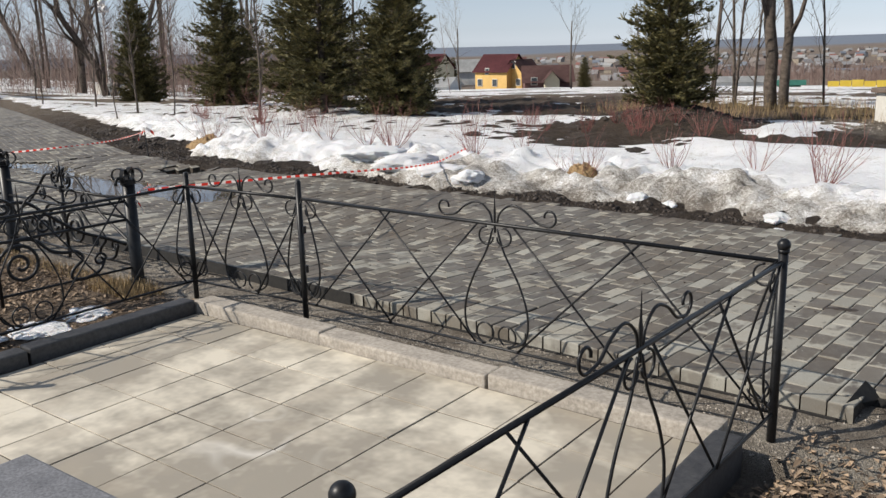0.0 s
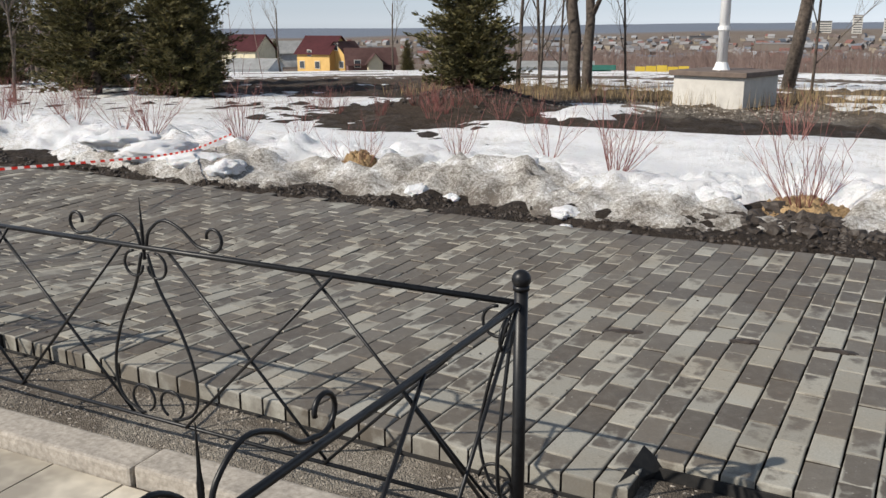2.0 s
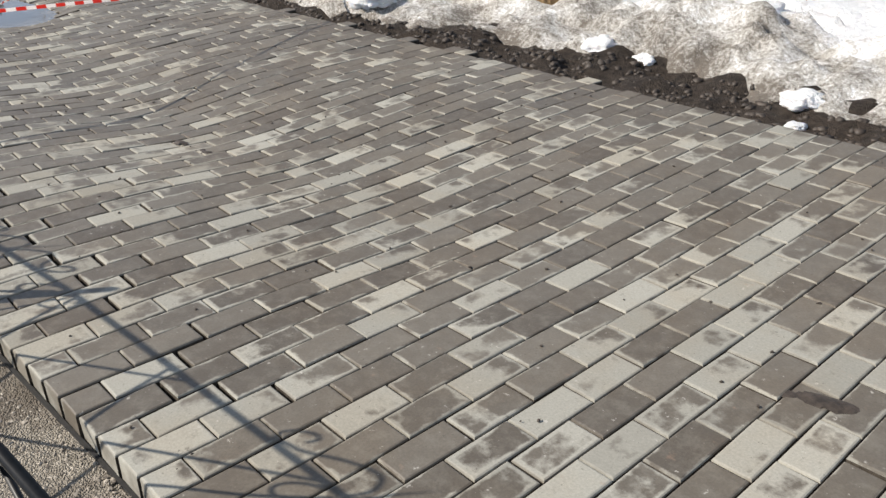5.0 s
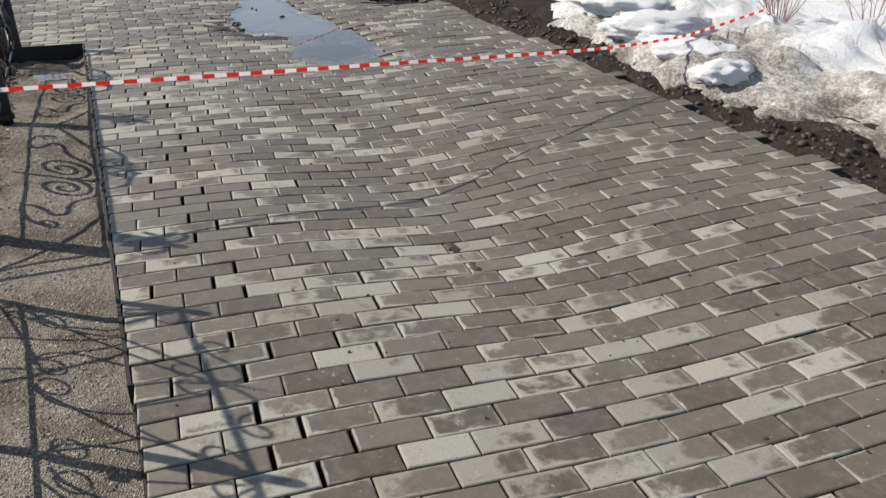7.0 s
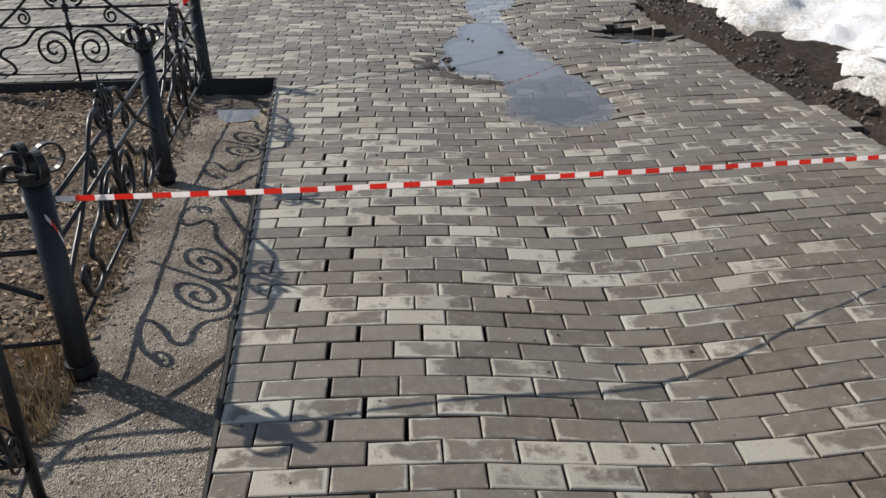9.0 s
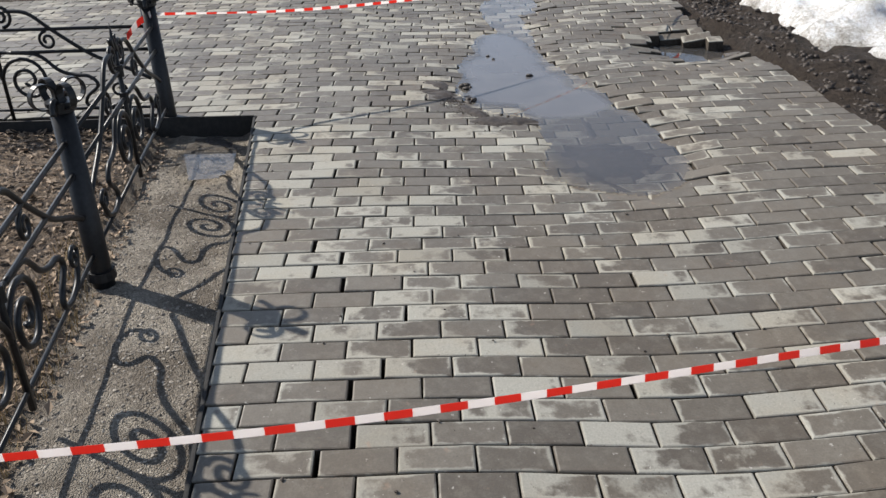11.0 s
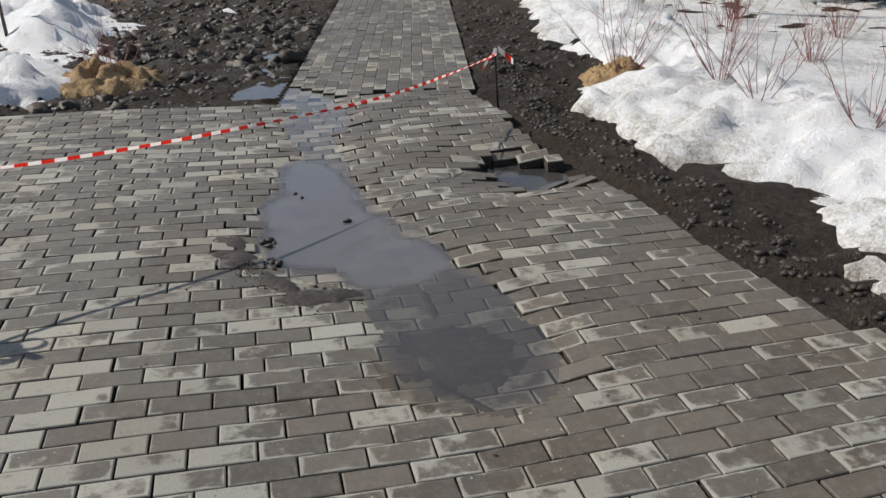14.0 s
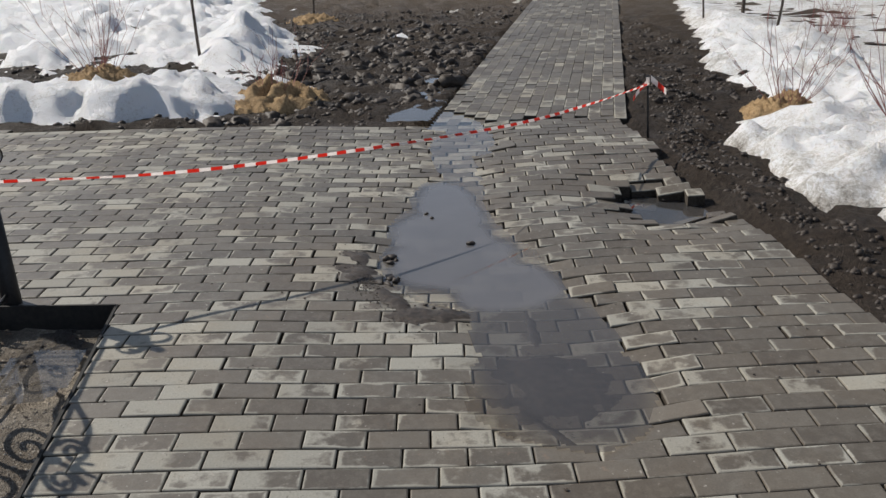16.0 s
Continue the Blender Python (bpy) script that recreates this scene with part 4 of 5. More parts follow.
x, y = g.uniform(-8.5, -0.9, 13000), g.uniform(2.98, 3.47, 13000)
scatter("gravel", on_soil(x, y, 0.001), (0.002, 0.0065), PEBBLE, "grey and tan grit beside the paving", "gravel", 0.8, 4)
x, y = g.uniform(-0.95, 1.2, 1800), g.uniform(2.0, 3.68, 1800)
scatter("gravel", on_soil(x, y, 0.001), (0.002, 0.008), PEBBLE, "scattered grit on bare ground", "gravel", 0.8, 5)
x = g.uniform(-13, 1.5, 2600)
y = 6.62 + g.beta(1.2, 1.6, 2600) * 0.5 + np.where(x < -9.9, 0.31 * (-9.9 - x) * g.uniform(0.6, 1.1, 2600), 0)
ok = ~is_paved(x, y, 0.03)
scatter("soil_clods", on_soil(x[ok], y[ok], 0.004), (0.006, 0.026), CLOD, "dark crumbled soil along the paving", "soil", 0.75, 6, True)
x, y = g.uniform(-20, -11.8, 9000), g.uniform(0.5, 8.8, 9000)
ok = ~is_paved(x, y, 0.05)
scatter("soil_clods", on_soil(x[ok], y[ok], 0.01), (0.006, 0.034), CLOD, "heaps of dark turned soil", "soil", 0.75, 7, True)
x, y = g.uniform(-18, -12, 380), g.uniform(3.4, 6.4, 380)
ok = ~is_paved(x, y, 0.08)
scatter("soil_clods", on_soil(x[ok], y[ok], 0.015), (0.03, 0.085), CLOD, "large lumps of dark turned soil", "soil", 0.7, 17, True, lumps=0.4)
x, y = g.normal(-6.3, 0.6, 400), g.normal(13.3, 0.4, 400)
scatter("soil_clods", on_soil(x, y, 0.01), (0.012, 0.05), CLOD, "crumbled dark soil round a spruce", "soil", 0.7, 18)
x, y = g.normal(-0.55, 0.35, 420), g.normal(7.36, 0.15, 420)
scatter("soil_clods", on_soil(x, y, 0.004), (0.02, 0.07), CLOD, "dark clods of soil beside a shrub", "soil", 0.75, 8)
x = g.normal(-8.55, 0.2, 700)
y = g.normal(4.60, 0.05, 700) + 0.3 * (x + 8.5)
scatter("mud_crumbs", np.stack([x, y, paved(x, y) + 0.003], 1), (0.0012, 0.005), CLOD, "mud crumbs at the puddle's rim", "mud", 0.6, 9)
x = np.array([-8.88, -8.84, -8.80, -8.86, -8.62, -8.58, -8.55, -8.60, -8.29, -8.25, -8.22, -9.5, -9.42, -8.98])
y = np.array([4.70, 4.72, 4.69, 4.68, 4.67, 4.69, 4.66, 4.71, 4.80, 4.83, 4.86, 4.95, 4.97, 5.12])
scatter("soil_clods", np.stack([x, y, np.full(14, 0.02)], 1), (0.01, 0.026), CLOD, "dark clods lying in a puddle", "mud", 0.7, 19, True, lumps=0.4)
x, y = g.normal(-7.53, 0.11, 1500), g.normal(5.17, 0.08, 1500)
scatter("mud_crumbs", np.stack([x, y, paved(x, y) + 0.002], 1), (0.001, 0.004), CLOD, "silt and mud in shallow water", "mud", 0.5, 10)
x, y = g.uniform(-11.5, -1, 300), g.uniform(3.5, 6.6, 300)
scatter("mud_crumbs", np.stack([x, y, paved(x, y) + 0.002], 1), (0.002, 0.007), CLOD, "specks of mud on paving", "mud", 0.6, 12)


def litter(count, x0, x1, y0, y1, mat, seed):
    """Dry leaves: small bent quads lying about."""
    q = np.random.default_rng(seed)
    vs, fs = [], []
    for k in range(count):
        px, py = q.uniform(x0, x1), q.uniform(y0, y1)
        s, a = q.uniform(0.008, 0.024), q.uniform(0, 6.28)
        z = float(soil(np.array(px), np.array(py))) + 0.006
        t = q.normal(0, 0.5, 2)
        loc = np.array([(-s, 0, 0), (0, -s * 0.55, 0.3 * s), (s, 0, 0), (0, s * 0.55, 0.3 * s)])
        loc[:, 2] += loc[:, 0] * t[0] * 0.5 + loc[:, 1] * t[1] * 0.5 + abs(t[0]) * s * 0.4
        c, d = math.cos(a), math.sin(a)
        vs.append(np.stack([loc[:, 0] * c - loc[:, 1] * d + px, loc[:, 0] * d + loc[:, 1] * c + py, loc[:, 2] + z], 1))
        fs += [(4 * k, 4 * k + 1, 4 * k + 2), (4 * k, 4 * k + 2, 4 * k + 3)]
    ob = from_arrays("leaf_litter", np.concatenate(vs), fs, mat, smooth=False)
    return tagged(ob, "dry brown leaves on dark soil", "leaves", kind="stuff")


LEAF = varied("dry_leaf", (0.10, 0.07, 0.045), (0.38, 0.28, 0.19))
litter(9500, -8.7, -5.1, 0.2, 3.0, LEAF, 21)
litter(700, -5.1, -4.3, 0.8, 2.95, LEAF, 22)
litter(2500, -0.9, 0.9, 1.6, 3.3, LEAF, 23)
litter(3200, -0.95, 0.9, 1.5, 3.0, LEAF, 24)
STRAW = varied("dry_grass", (0.22, 0.15, 0.07), (0.42, 0.31, 0.16))


def grass(name, count, x0, x1, y0, y1, high, label, seed, spread=0.6):
    q = np.random.default_rng(seed)
    vs, fs = [], []
    for k in range(count):
        px, py = q.uniform(x0, x1), q.uniform(y0, y1)
        z = float(soil(np.array(px), np.array(py)))
        h, a = q.uniform(0.4, 1) * high, q.uniform(0, 6.28)
        dx, dy = math.cos(a), math.sin(a)
        w, lean = 0.0025 + 0.004 * high, q.uniform(0.1, spread) * h
        vs += [(px - dy * w, py + dx * w, z - 0.01), (px + dy * w, py - dx * w, z - 0.01), (px + dx * lean, py + dy * lean, z + h)]
        fs.append((3 * k, 3 * k + 1, 3 * k + 2))
    return tagged(from_arrays(name, vs, fs, STRAW, smooth=False), label, "grass", kind="stuff")


grass("dry_grass", 900, -5.25, -4.75, 2.7, 2.98, 0.09, "tufts of dry yellow grass by a fence post", 31)
grass("dry_grass", 1200, -7.2, -5.2, 2.75, 2.97, 0.06, "dry yellow grass under the forged fence", 32)
grass("dry_grass", 900, -0.9, 0.6, 1.6, 2.95, 0.05, "short dry grass among leaf litter", 34)
grass("dry_grass", 5000, -9, 3, 15.2, 18.5, 0.35, "strip of tall dry grass behind the plinth", 33)


# ---- lumps of snow ----
def snow_lump(x, y, z, r, seed, label, flat=0.6):
    bm = bmesh.new()
    bmesh.ops.create_icosphere(bm, subdivisions=4, radius=1)
    for v in bm.verts:
        p = v.co * 1.1 + Vector((seed * 3.1, 0, 0))
        k = 0.8 + 0.28 * noise.fractal(p, 0.8, 2.1, 5) + 0.22 * abs(noise.noise(p * 2.7))
        v.co = Vector((v.co.x * r * k * (1.6 if r > 0.2 else 1.25), v.co.y * r * k, v.co.z * r * k * flat))
    ob = part("snow_lump", bm, SNOW, None, label, smooth=True)
    ob.matrix_basis = pose(x, y, z, 0, 0, seed * 40)
    return tagged(ob, category="snow", group="lumps of snow")


def snow_top(x, y):
    x, y = np.array(float(x)), np.array(float(y))
    return float(max(soil(x, y), snow_depth(x, y) + land(x, y)))


for k, (x, y, r) in enumerate(((-2.28, 6.98, 0.10), (-2.19, 6.72, 0.05), (-3.62, 7.18, 0.13), (-3.30, 7.16, 0.07), (-5.9, 7.1, 0.24), (-6.5, 7.25, 0.30), (-5.4, 6.98, 0.17), (-4.4, 7.9, 0.16), (-1.4, 7.6, 0.16), (-7.1, 7.3, 0.26), (-3.0, 7.9, 0.18))):
    snow_lump(x, y, snow_top(x, y) + r * 0.02, r, k + 1, "lump of clean white snow on a dirty bank" if r < 0.2 else "heap of white snow on the bank", 0.42 if r > 0.2 else 0.6)
for k, (x, y, r) in enumerate(((-4.72, 2.42, 0.15), (-4.66, 2.10, 0.16), (-4.75, 1.72, 0.2))):
    snow_lump(x, y, 0.0, r, k + 40, "thin remnant of snow on leaf litter", 0.16)


# ---- shrubs and trees ----
def shrub(x, y, high, stems, mat, label, seed, spread=0.5, name="shrub"):
    """Many thin stems from one root, forking twice."""
    q = random.Random(seed)
    root = empty(name, pose(x, y, snow_top(x, y) - 0.03), label, "shrub", "bare shrubs")
    bm = bmesh.new()

    def grow(p, d, length, r, level):
        pts, v = [p], p
        for i in range(4):
            d = (d + Vector((q.gauss(0, 0.09), q.gauss(0, 0.09), 0.07))).normalized()
            v = v + d * length / 4
            pts.append(v)
            if level < 2 and q.random() < (0.55 if level == 0 else 0.4):
                side = (d + Vector((q.gauss(0, 0.45), q.gauss(0, 0.45), q.uniform(0, 0.3)))).normalized()
                grow(v, side, length * q.uniform(0.35, 0.6), r * 0.65, level + 1)
        tube(bm, pts, r, 4, r * 0.35)

    for i in range(stems):
        a = q.uniform(0, 6.28)
        t = q.uniform(0.1, spread)
        grow(Vector((math.cos(a) * 0.05, math.sin(a) * 0.05, 0)), Vector((math.cos(a) * t, math.sin(a) * t, 1)).normalized(), high * q.uniform(0.5, 1.05), 0.0036, 0)
    part("branchwork", bm, mat, root)
    return root


for k, (x, y, h, n) in enumerate(((-0.80, 7.76, 0.62, 26), (-2.27, 8.08, 0.60, 24), (-3.85, 8.35, 0.42, 14), (-3.1, 8.7, 0.5, 10), (-4.52, 7.68, 0.52, 16), (-6.15, 8.02, 0.55, 22), (-7.50, 8.10, 0.52, 26), (-8.1, 8.25, 0.45, 10), (-8.7, 8.1, 0.55, 10), (-9.5, 8.0, 0.6, 9), (-10.35, 8.32, 0.62, 16), (-11.16, 7.96, 0.72, 16), (-12.95, 3.98, 0.55, 22), (-13.65, 2.30, 0.95, 18), (-5.65, 8.3, 0.45, 8))):
    shrub(x, y, h, n, TWIG, ("leafless red-twigged shrub in a sand mound" if (x, y) in ((-0.80, 7.76), (-4.52, 7.68), (-11.16, 7.96), (-12.95, 3.98), (-13.65, 2.30)) else "leafless red-twigged shrub standing in old snow"), 100 + k, 1.0)
for k in range(13):
    q = random.Random(900 + k)
    shrub(q.uniform(-8.4, -4.6), q.uniform(11.2, 12.6), q.uniform(0.25, 0.42), 18, TWIG, "low leafless red shrub on dark soil", 200 + k, 0.9)
for k, (x, y) in enumerate(((-13.2, 10.6), (-12.4, 9.9), (-14.6, 10.2), (-15.5, 11.0), (-11.8, 10.8), (-10.8, 9.6), (0.4, 10.9), (1.2, 11.3), (-1.2, 10.8))):
    shrub(x, y, 0.4, 18, TWIG, "low leafless rust-red shrub among snow", 260 + k, 0.9)


def sand_mound(x, y, r, h, seed):
    bm = bmesh.new()
    bmesh.ops.create_grid(bm, x_segments=60, y_segments=60, size=r * 1.5)
    for v in bm.verts:
        d = math.hypot(v.co.x, v.co.y) / r
        v.co.z = 0.7 * h * math.exp(-(d * d) ** 1.1) * (1 + 0.6 * noise.noise(v.co * 8 + Vector((seed, 0, 0)))) - 0.02 + 0.03 * noise.noise(v.co * 19) + 0.03 * noise.noise(v.co * 38) + 0.02 * noise.noise(v.co * 75)
        v.co.z -= 0.25 * max(0, d - 0.95 + 0.3 * noise.noise(v.co * 5 + Vector((seed, 3, 0))))
    ob = part("sand_mound", bm, SAND, None, "mound of yellow sand at a shrub's foot", smooth=True)
    z = max(snow_top(x + 0.3, y), snow_top(x - 0.3, y), snow_top(x, y)) - 0.03
    ob.matrix_basis = pose(x, y, z)
    return tagged(ob, category="sand", group="sand mounds")


for k, (x, y, r, h) in enumerate(MOUNDS):
    sand_mound(x, y, r * 0.85, h, k * 3.3)


def sapling(x, y, high, r, label, seed, twigs=10, mat=TWIG_GREY):
    q = random.Random(seed)
    root = empty("sapling", pose(x, y, snow_top(x, y) - 0.05), label, "sapling", "young trees")
    pts, v = [Vector((0, 0, -0.1))], Vector((0, 0, 0))
    for i in range(8):
        pts.append(v)
        v = v + Vector((q.gauss(0, 0.015), q.gauss(0, 0.015), high / 8))
    part("trunk", tube(bmesh.new(), pts, r, 7, r * 0.35), BARK, root)
    bm = bmesh.new()
    for i in range(twigs):
        t = q.uniform(0.35, 0.98)
        p = pts[1 + int(t * 7)]
        a, l = q.uniform(0, 6.28), q.uniform(0.2, 0.5) * high * 0.45
        d = Vector((math.cos(a) * 0.5, math.sin(a) * 0.5, 1)).normalized()
        mid = p + d * l * 0.5 + Vector((q.gauss(0, 0.02), q.gauss(0, 0.02), 0))
        tube(bm, [p, mid, p + d * l + Vector((0, 0, 0.1 * l))], r * 0.4, 4, r * 0.12)
        for j in range(3):
            e = mid + Vector((q.gauss(0, 0.3), q.gauss(0, 0.3), q.uniform(0.1, 0.5))) * l * 0.5
            tube(bm, [mid, e], r * 0.22, 3, r * 0.1)
    part("crown", bm, mat, root)
    return root


for k, (x, y, h, r) in enumerate(((-15.6, 2.98, 2.4, 0.022), (-20.3, 4.3, 2.4, 0.022), (-17.2, 10.5, 2.6, 0.03), (-13.6, 10.9, 3.0, 0.035), (-22.5, 12.5, 2.4, 0.028), (-26.5, 13.0, 2.2, 0.028), (-31, 15, 2.2, 0.03), (-16.5, 9.6, 1.5, 0.016), (-14.5, 9.6, 2.6, 0.018))):
    sapling(x, y, h, r, "young leafless tree in melting snow", 300 + k, 14)


def spruce(high, wide, seed, label, bare=0.02, dense=1.0, droop=0.12):
    """Tapered trunk, whorls of boughs, each bough feathered with needle sprays."""
    q = random.Random(seed)
    root = empty("spruce", Matrix(), label, "spruce", "spruces")
    part("trunk", tube(bmesh.new(), [(0, 0, -0.2), (0, 0, high * 0.5), (0, 0, high)], 0.035 + 0.012 * high, 8, 0.006), BARK, root)
    wood = bmesh.new()
    vs, fs = [], []

    def spray(p, d, l):
        side = d.cross(Vector((q.gauss(0, 0.4), q.gauss(0, 0.4), 1))).normalized()
        up = side.cross(d)
        for s in (-1, 0, 1):
            t = (d + side * s * q.uniform(0.45, 0.9) + up * q.uniform(-0.15, 0.35)).normalized()
            w = t.cross(up).normalized() * l * 0.10
            w2 = t.cross(w).normalized() * l * 0.10
            m = p + t * l * 0.5
            e = p + t * l
            k = len(vs)
            vs.extend([p, m + w, e, m - w, m + w2, m - w2])
            fs.extend([(k, k + 1, k + 2, k + 3), (k, k + 4, k + 2, k + 5)])

    z = high * bare + 0.03
    while z < high * 0.99:
        t = z / high
        reach = wide * 1.12 * (1 - t) ** 0.66 * (0.68 + 0.32 * min(1, t / 0.22))
        a = q.uniform(0, 6.28)
        r = reach * (q.uniform(0.6, 1.02) if q.random() < 0.93 else 1.15) * (1 + 0.10 * math.sin(2 * a + seed))
        rise = -droop + 0.5 * t + q.gauss(0, 0.12)
        d = Vector((math.cos(a), math.sin(a), rise))
        base = Vector((0, 0, z))
        mid = Vector((d.x * r * 0.5, d.y * r * 0.5, z + rise * r * 0.5 - 0.03 * r))
        tip = Vector((d.x * r, d.y * r, z + rise * r + 0.16 * r))
        tube(wood, [base, mid, tip], 0.009, 3, 0.003)
        n = max(3, int(r / 0.045))
        for j in range(n):
            f = 0.10 + 0.90 * (j + q.random()) / n
            p = base.lerp(mid, f * 2) if f < 0.5 else mid.lerp(tip, f * 2 - 1)
            side = Vector((-d.y, d.x, 0)) * q.choice((-1, 1))
            out = (Vector((d.x, d.y, rise + 0.35)) + side * q.uniform(0.1, 1.1) + Vector((0, 0, q.gauss(0, 0.25)))).normalized()
            ln = q.uniform(0.07, 0.15) * (1.3 - 0.45 * f)
            spray(p + Vector((q.gauss(0, 0.025), q.gauss(0, 0.025), q.gauss(0, 0.025))), out, ln)
            if q.random() < 0.6:
                spray(p + out * ln * 0.7, (out + Vector((q.gauss(0, 0.4), q.gauss(0, 0.4), 0.25))).normalized(), ln * 0.8)
        z += high * 0.0026 / dense * (0.6 + 1.2 * t)
    part("bough_frame", wood, BARK, root)
    from_arrays("crown", [v[:] for v in vs], fs, NEEDLE, root, smooth=False)
    return root


def rooted(ob, x, y, turn=0, size=1.0, sink=0.05):
    z = float(soil(np.array(float(x)), np.array(float(y)))) - sink
    ob.matrix_basis = pose(x, y, z, 0, 0, turn) @ Matrix.Diagonal((size, size, size, 1))
    return ob


def another(ob, x, y, turn, size, label):
    c = copy_thing(ob, Matrix())
    rooted(c, x, y, turn, size)
    return tagged(c, label)


s1 = rooted(spruce(3.0, 0.86, 1, "dense young spruce on a mound of dark soil"), -6.35, 13.55, 0)
s2 = rooted(spruce(4.2, 1.05, 2, "tall dark spruce with thin lower boughs", 0.06, 0.9, 0.2), -13.9, 12.9, 40, 1.15)
s3 = rooted(spruce(3.1, 1.0, 3, "full spruce with drooping boughs above snow", 0.02, 0.95, 0.16), -12.35, 13.5, 0, 1.12)
another(s3, -19.3, 14.5, 100, 1.15, "spruce beside a young tree in snow")
another(s1, -26.5, 16.4, 60, 1.15, "dark green spruce in a snowy clearing")
another(s2, -15.6, 14.0, 200, 1.2, "dark spruce at the back of a clump")
another(s3, -14.5, 16.0, 250, 1.1, "dark spruce behind others of its clump")
another(s3, -38, 14.5, 30, 1.9, "large old spruce with dark hanging boughs")
another(s2, -128, 160, 10, 1.5, "far spruce beside a house")
another(s1, -75.7, 129.5, 10, 1.65, "far spruce near a brown roof")


def bare_tree(high, r, seed, label, lean=(0, 0), depth=4, twin=False, first=0.3, knot=0.045):
    """Trunk, limbs, branches and twigs of a leafless tree."""
    q = random.Random(seed)
    root = empty("bare_tree", Matrix(), label, "tree", "leafless trees")
    limbs, twigs = bmesh.new(), bmesh.new()

    def grow(p, d, length, rad, level, bm):
        pts, v, n = [p], p, (9 if level == 0 and knot > 0.05 else 5)
        forks = []
        for i in range(n):
            w = knot if level == 0 else 0.13 + 0.6 * (knot - 0.045)
            d = (d + Vector((q.gauss(0, w), q.gauss(0, w), 0.05))).normalized()
            v = v + d * length / n
            pts.append(v)
            if i >= (1 if level else int(first * n)) and level < depth:
                for _ in range(q.choice((1, 1, 2)) if level else 1):
                    forks.append((v, d, rad * (1 - 0.6 * (i + 1) / n)))
        tube(bm, pts, rad, 8 if level == 0 else (5 if level < 2 else 3), rad * (0.55 if level == 0 else 0.3))
        for f, fd, fr in forks:
            a = q.uniform(0, 6.28)
            nd = (fd + Vector((math.cos(a), math.sin(a), q.uniform(0.0, 0.5))) * q.uniform(0.4, 0.9)).normalized()
            grow(f, nd, length * q.uniform(0.38, 0.62), max(0.004, fr * q.uniform(0.4, 0.65)), level + 1, limbs if level < 1 else twigs)

    for k in range(2 if twin else 1):
        bm = bmesh.new()
        off = Vector((0.22 * k, 0.05 * k, -0.1))
        grow(off, Vector((lean[0] + (0.02 if k else 0.0), lean[1], 1)).normalized(), high * (0.85 if k else 1), r * (0.8 if k else 1), 0, bm)
        part("trunk", bm, BARK, root, smooth=True)
    part("limb_frame", limbs, BARK, root, smooth=True)
    part("crown", twigs, TWIG_GREY, root)
    return root


b1 = rooted(bare_tree(5.4, 0.135, 11, "old gnarled leafless tree with twin trunks", (0.05, 0), 4, True, 0.25, 0.13), -6.0, 17.5, 0)
b2 = rooted(bare_tree(8.0, 0.14, 12, "leaning leafless tree behind a plinth", (0.21, 0), 3, False, 0.5), -2.5, 20.2, 0)
b3 = rooted(bare_tree(7.0, 0.17, 13, "old leafless tree with twin trunks in dry grass", (0.0, 0), 3, True, 0.5, 0.06), -0.45, 18.7, 0)
b4 = rooted(bare_tree(6.5, 0.10, 14, "slim leafless tree with fine twigs", (0, 0.05), 4), -44, 23.5, 0)
for k, (x, y, sz) in enumerate(((-40, 26, 1.1), (-37, 21, 0.9), (-48, 30, 1.2), (-33, 26, 0.8), (-30, 24, 0.9), (-52, 26, 1.1), (-25, 25, 0.7), (-22, 24, 0.75), (-55, 36, 1.2), (-36, 32, 1.0), (-60, 30, 1.2))):
    another(b4, x, y, 40 * k, sz, "distant leafless tree with fine twigs")
b5 = rooted(bare_tree(3.4, 0.03, 15, "thin young leafless tree with many twigs", (0.05, 0), 3, False, 0.1), -6.6, 17.1, 0)
for k, (x, y, sz) in enumerate(((-7.0, 17.0, 1.0), (-7.3, 17.6, 1.1), (-6.5, 17.9, 0.9), (-7.7, 17.3, 0.8), (-5.3, 18.5, 0.9), (-7.1, 18.4, 1.2), (-1.9, 18.9, 1.0), (-21, 20, 1.1), (-24, 19, 1.2))):
    another(b5, x, y, 50 * k, sz, "thin young leafless tree in dry grass")
for k, (x, y, sz) in enumerate(((-46, 90, 1.2), (-40, 88, 1.0), (-75, 95, 1.3), (-58, 96, 1.3))):
    another(b4, x, y, 70 * k, sz, "thin leafless tree with many twigs")


b6 = rooted(bare_tree(6.2, 0.19, 16, "large old leafless tree with crooked limbs", (-0.15, 0.05), 4, False, 0.2, 0.15), -41.0, 22.2, 0)
another(b6, -37.6, 21.5, 150, 0.95, "large old leafless tree beside a lamp")
another(b6, -36.6, 21.2, 290, 0.8, "crooked old leafless tree in snow")
another(b6, -52, 25.5, 60, 1.1, "large old leafless tree before the woods")


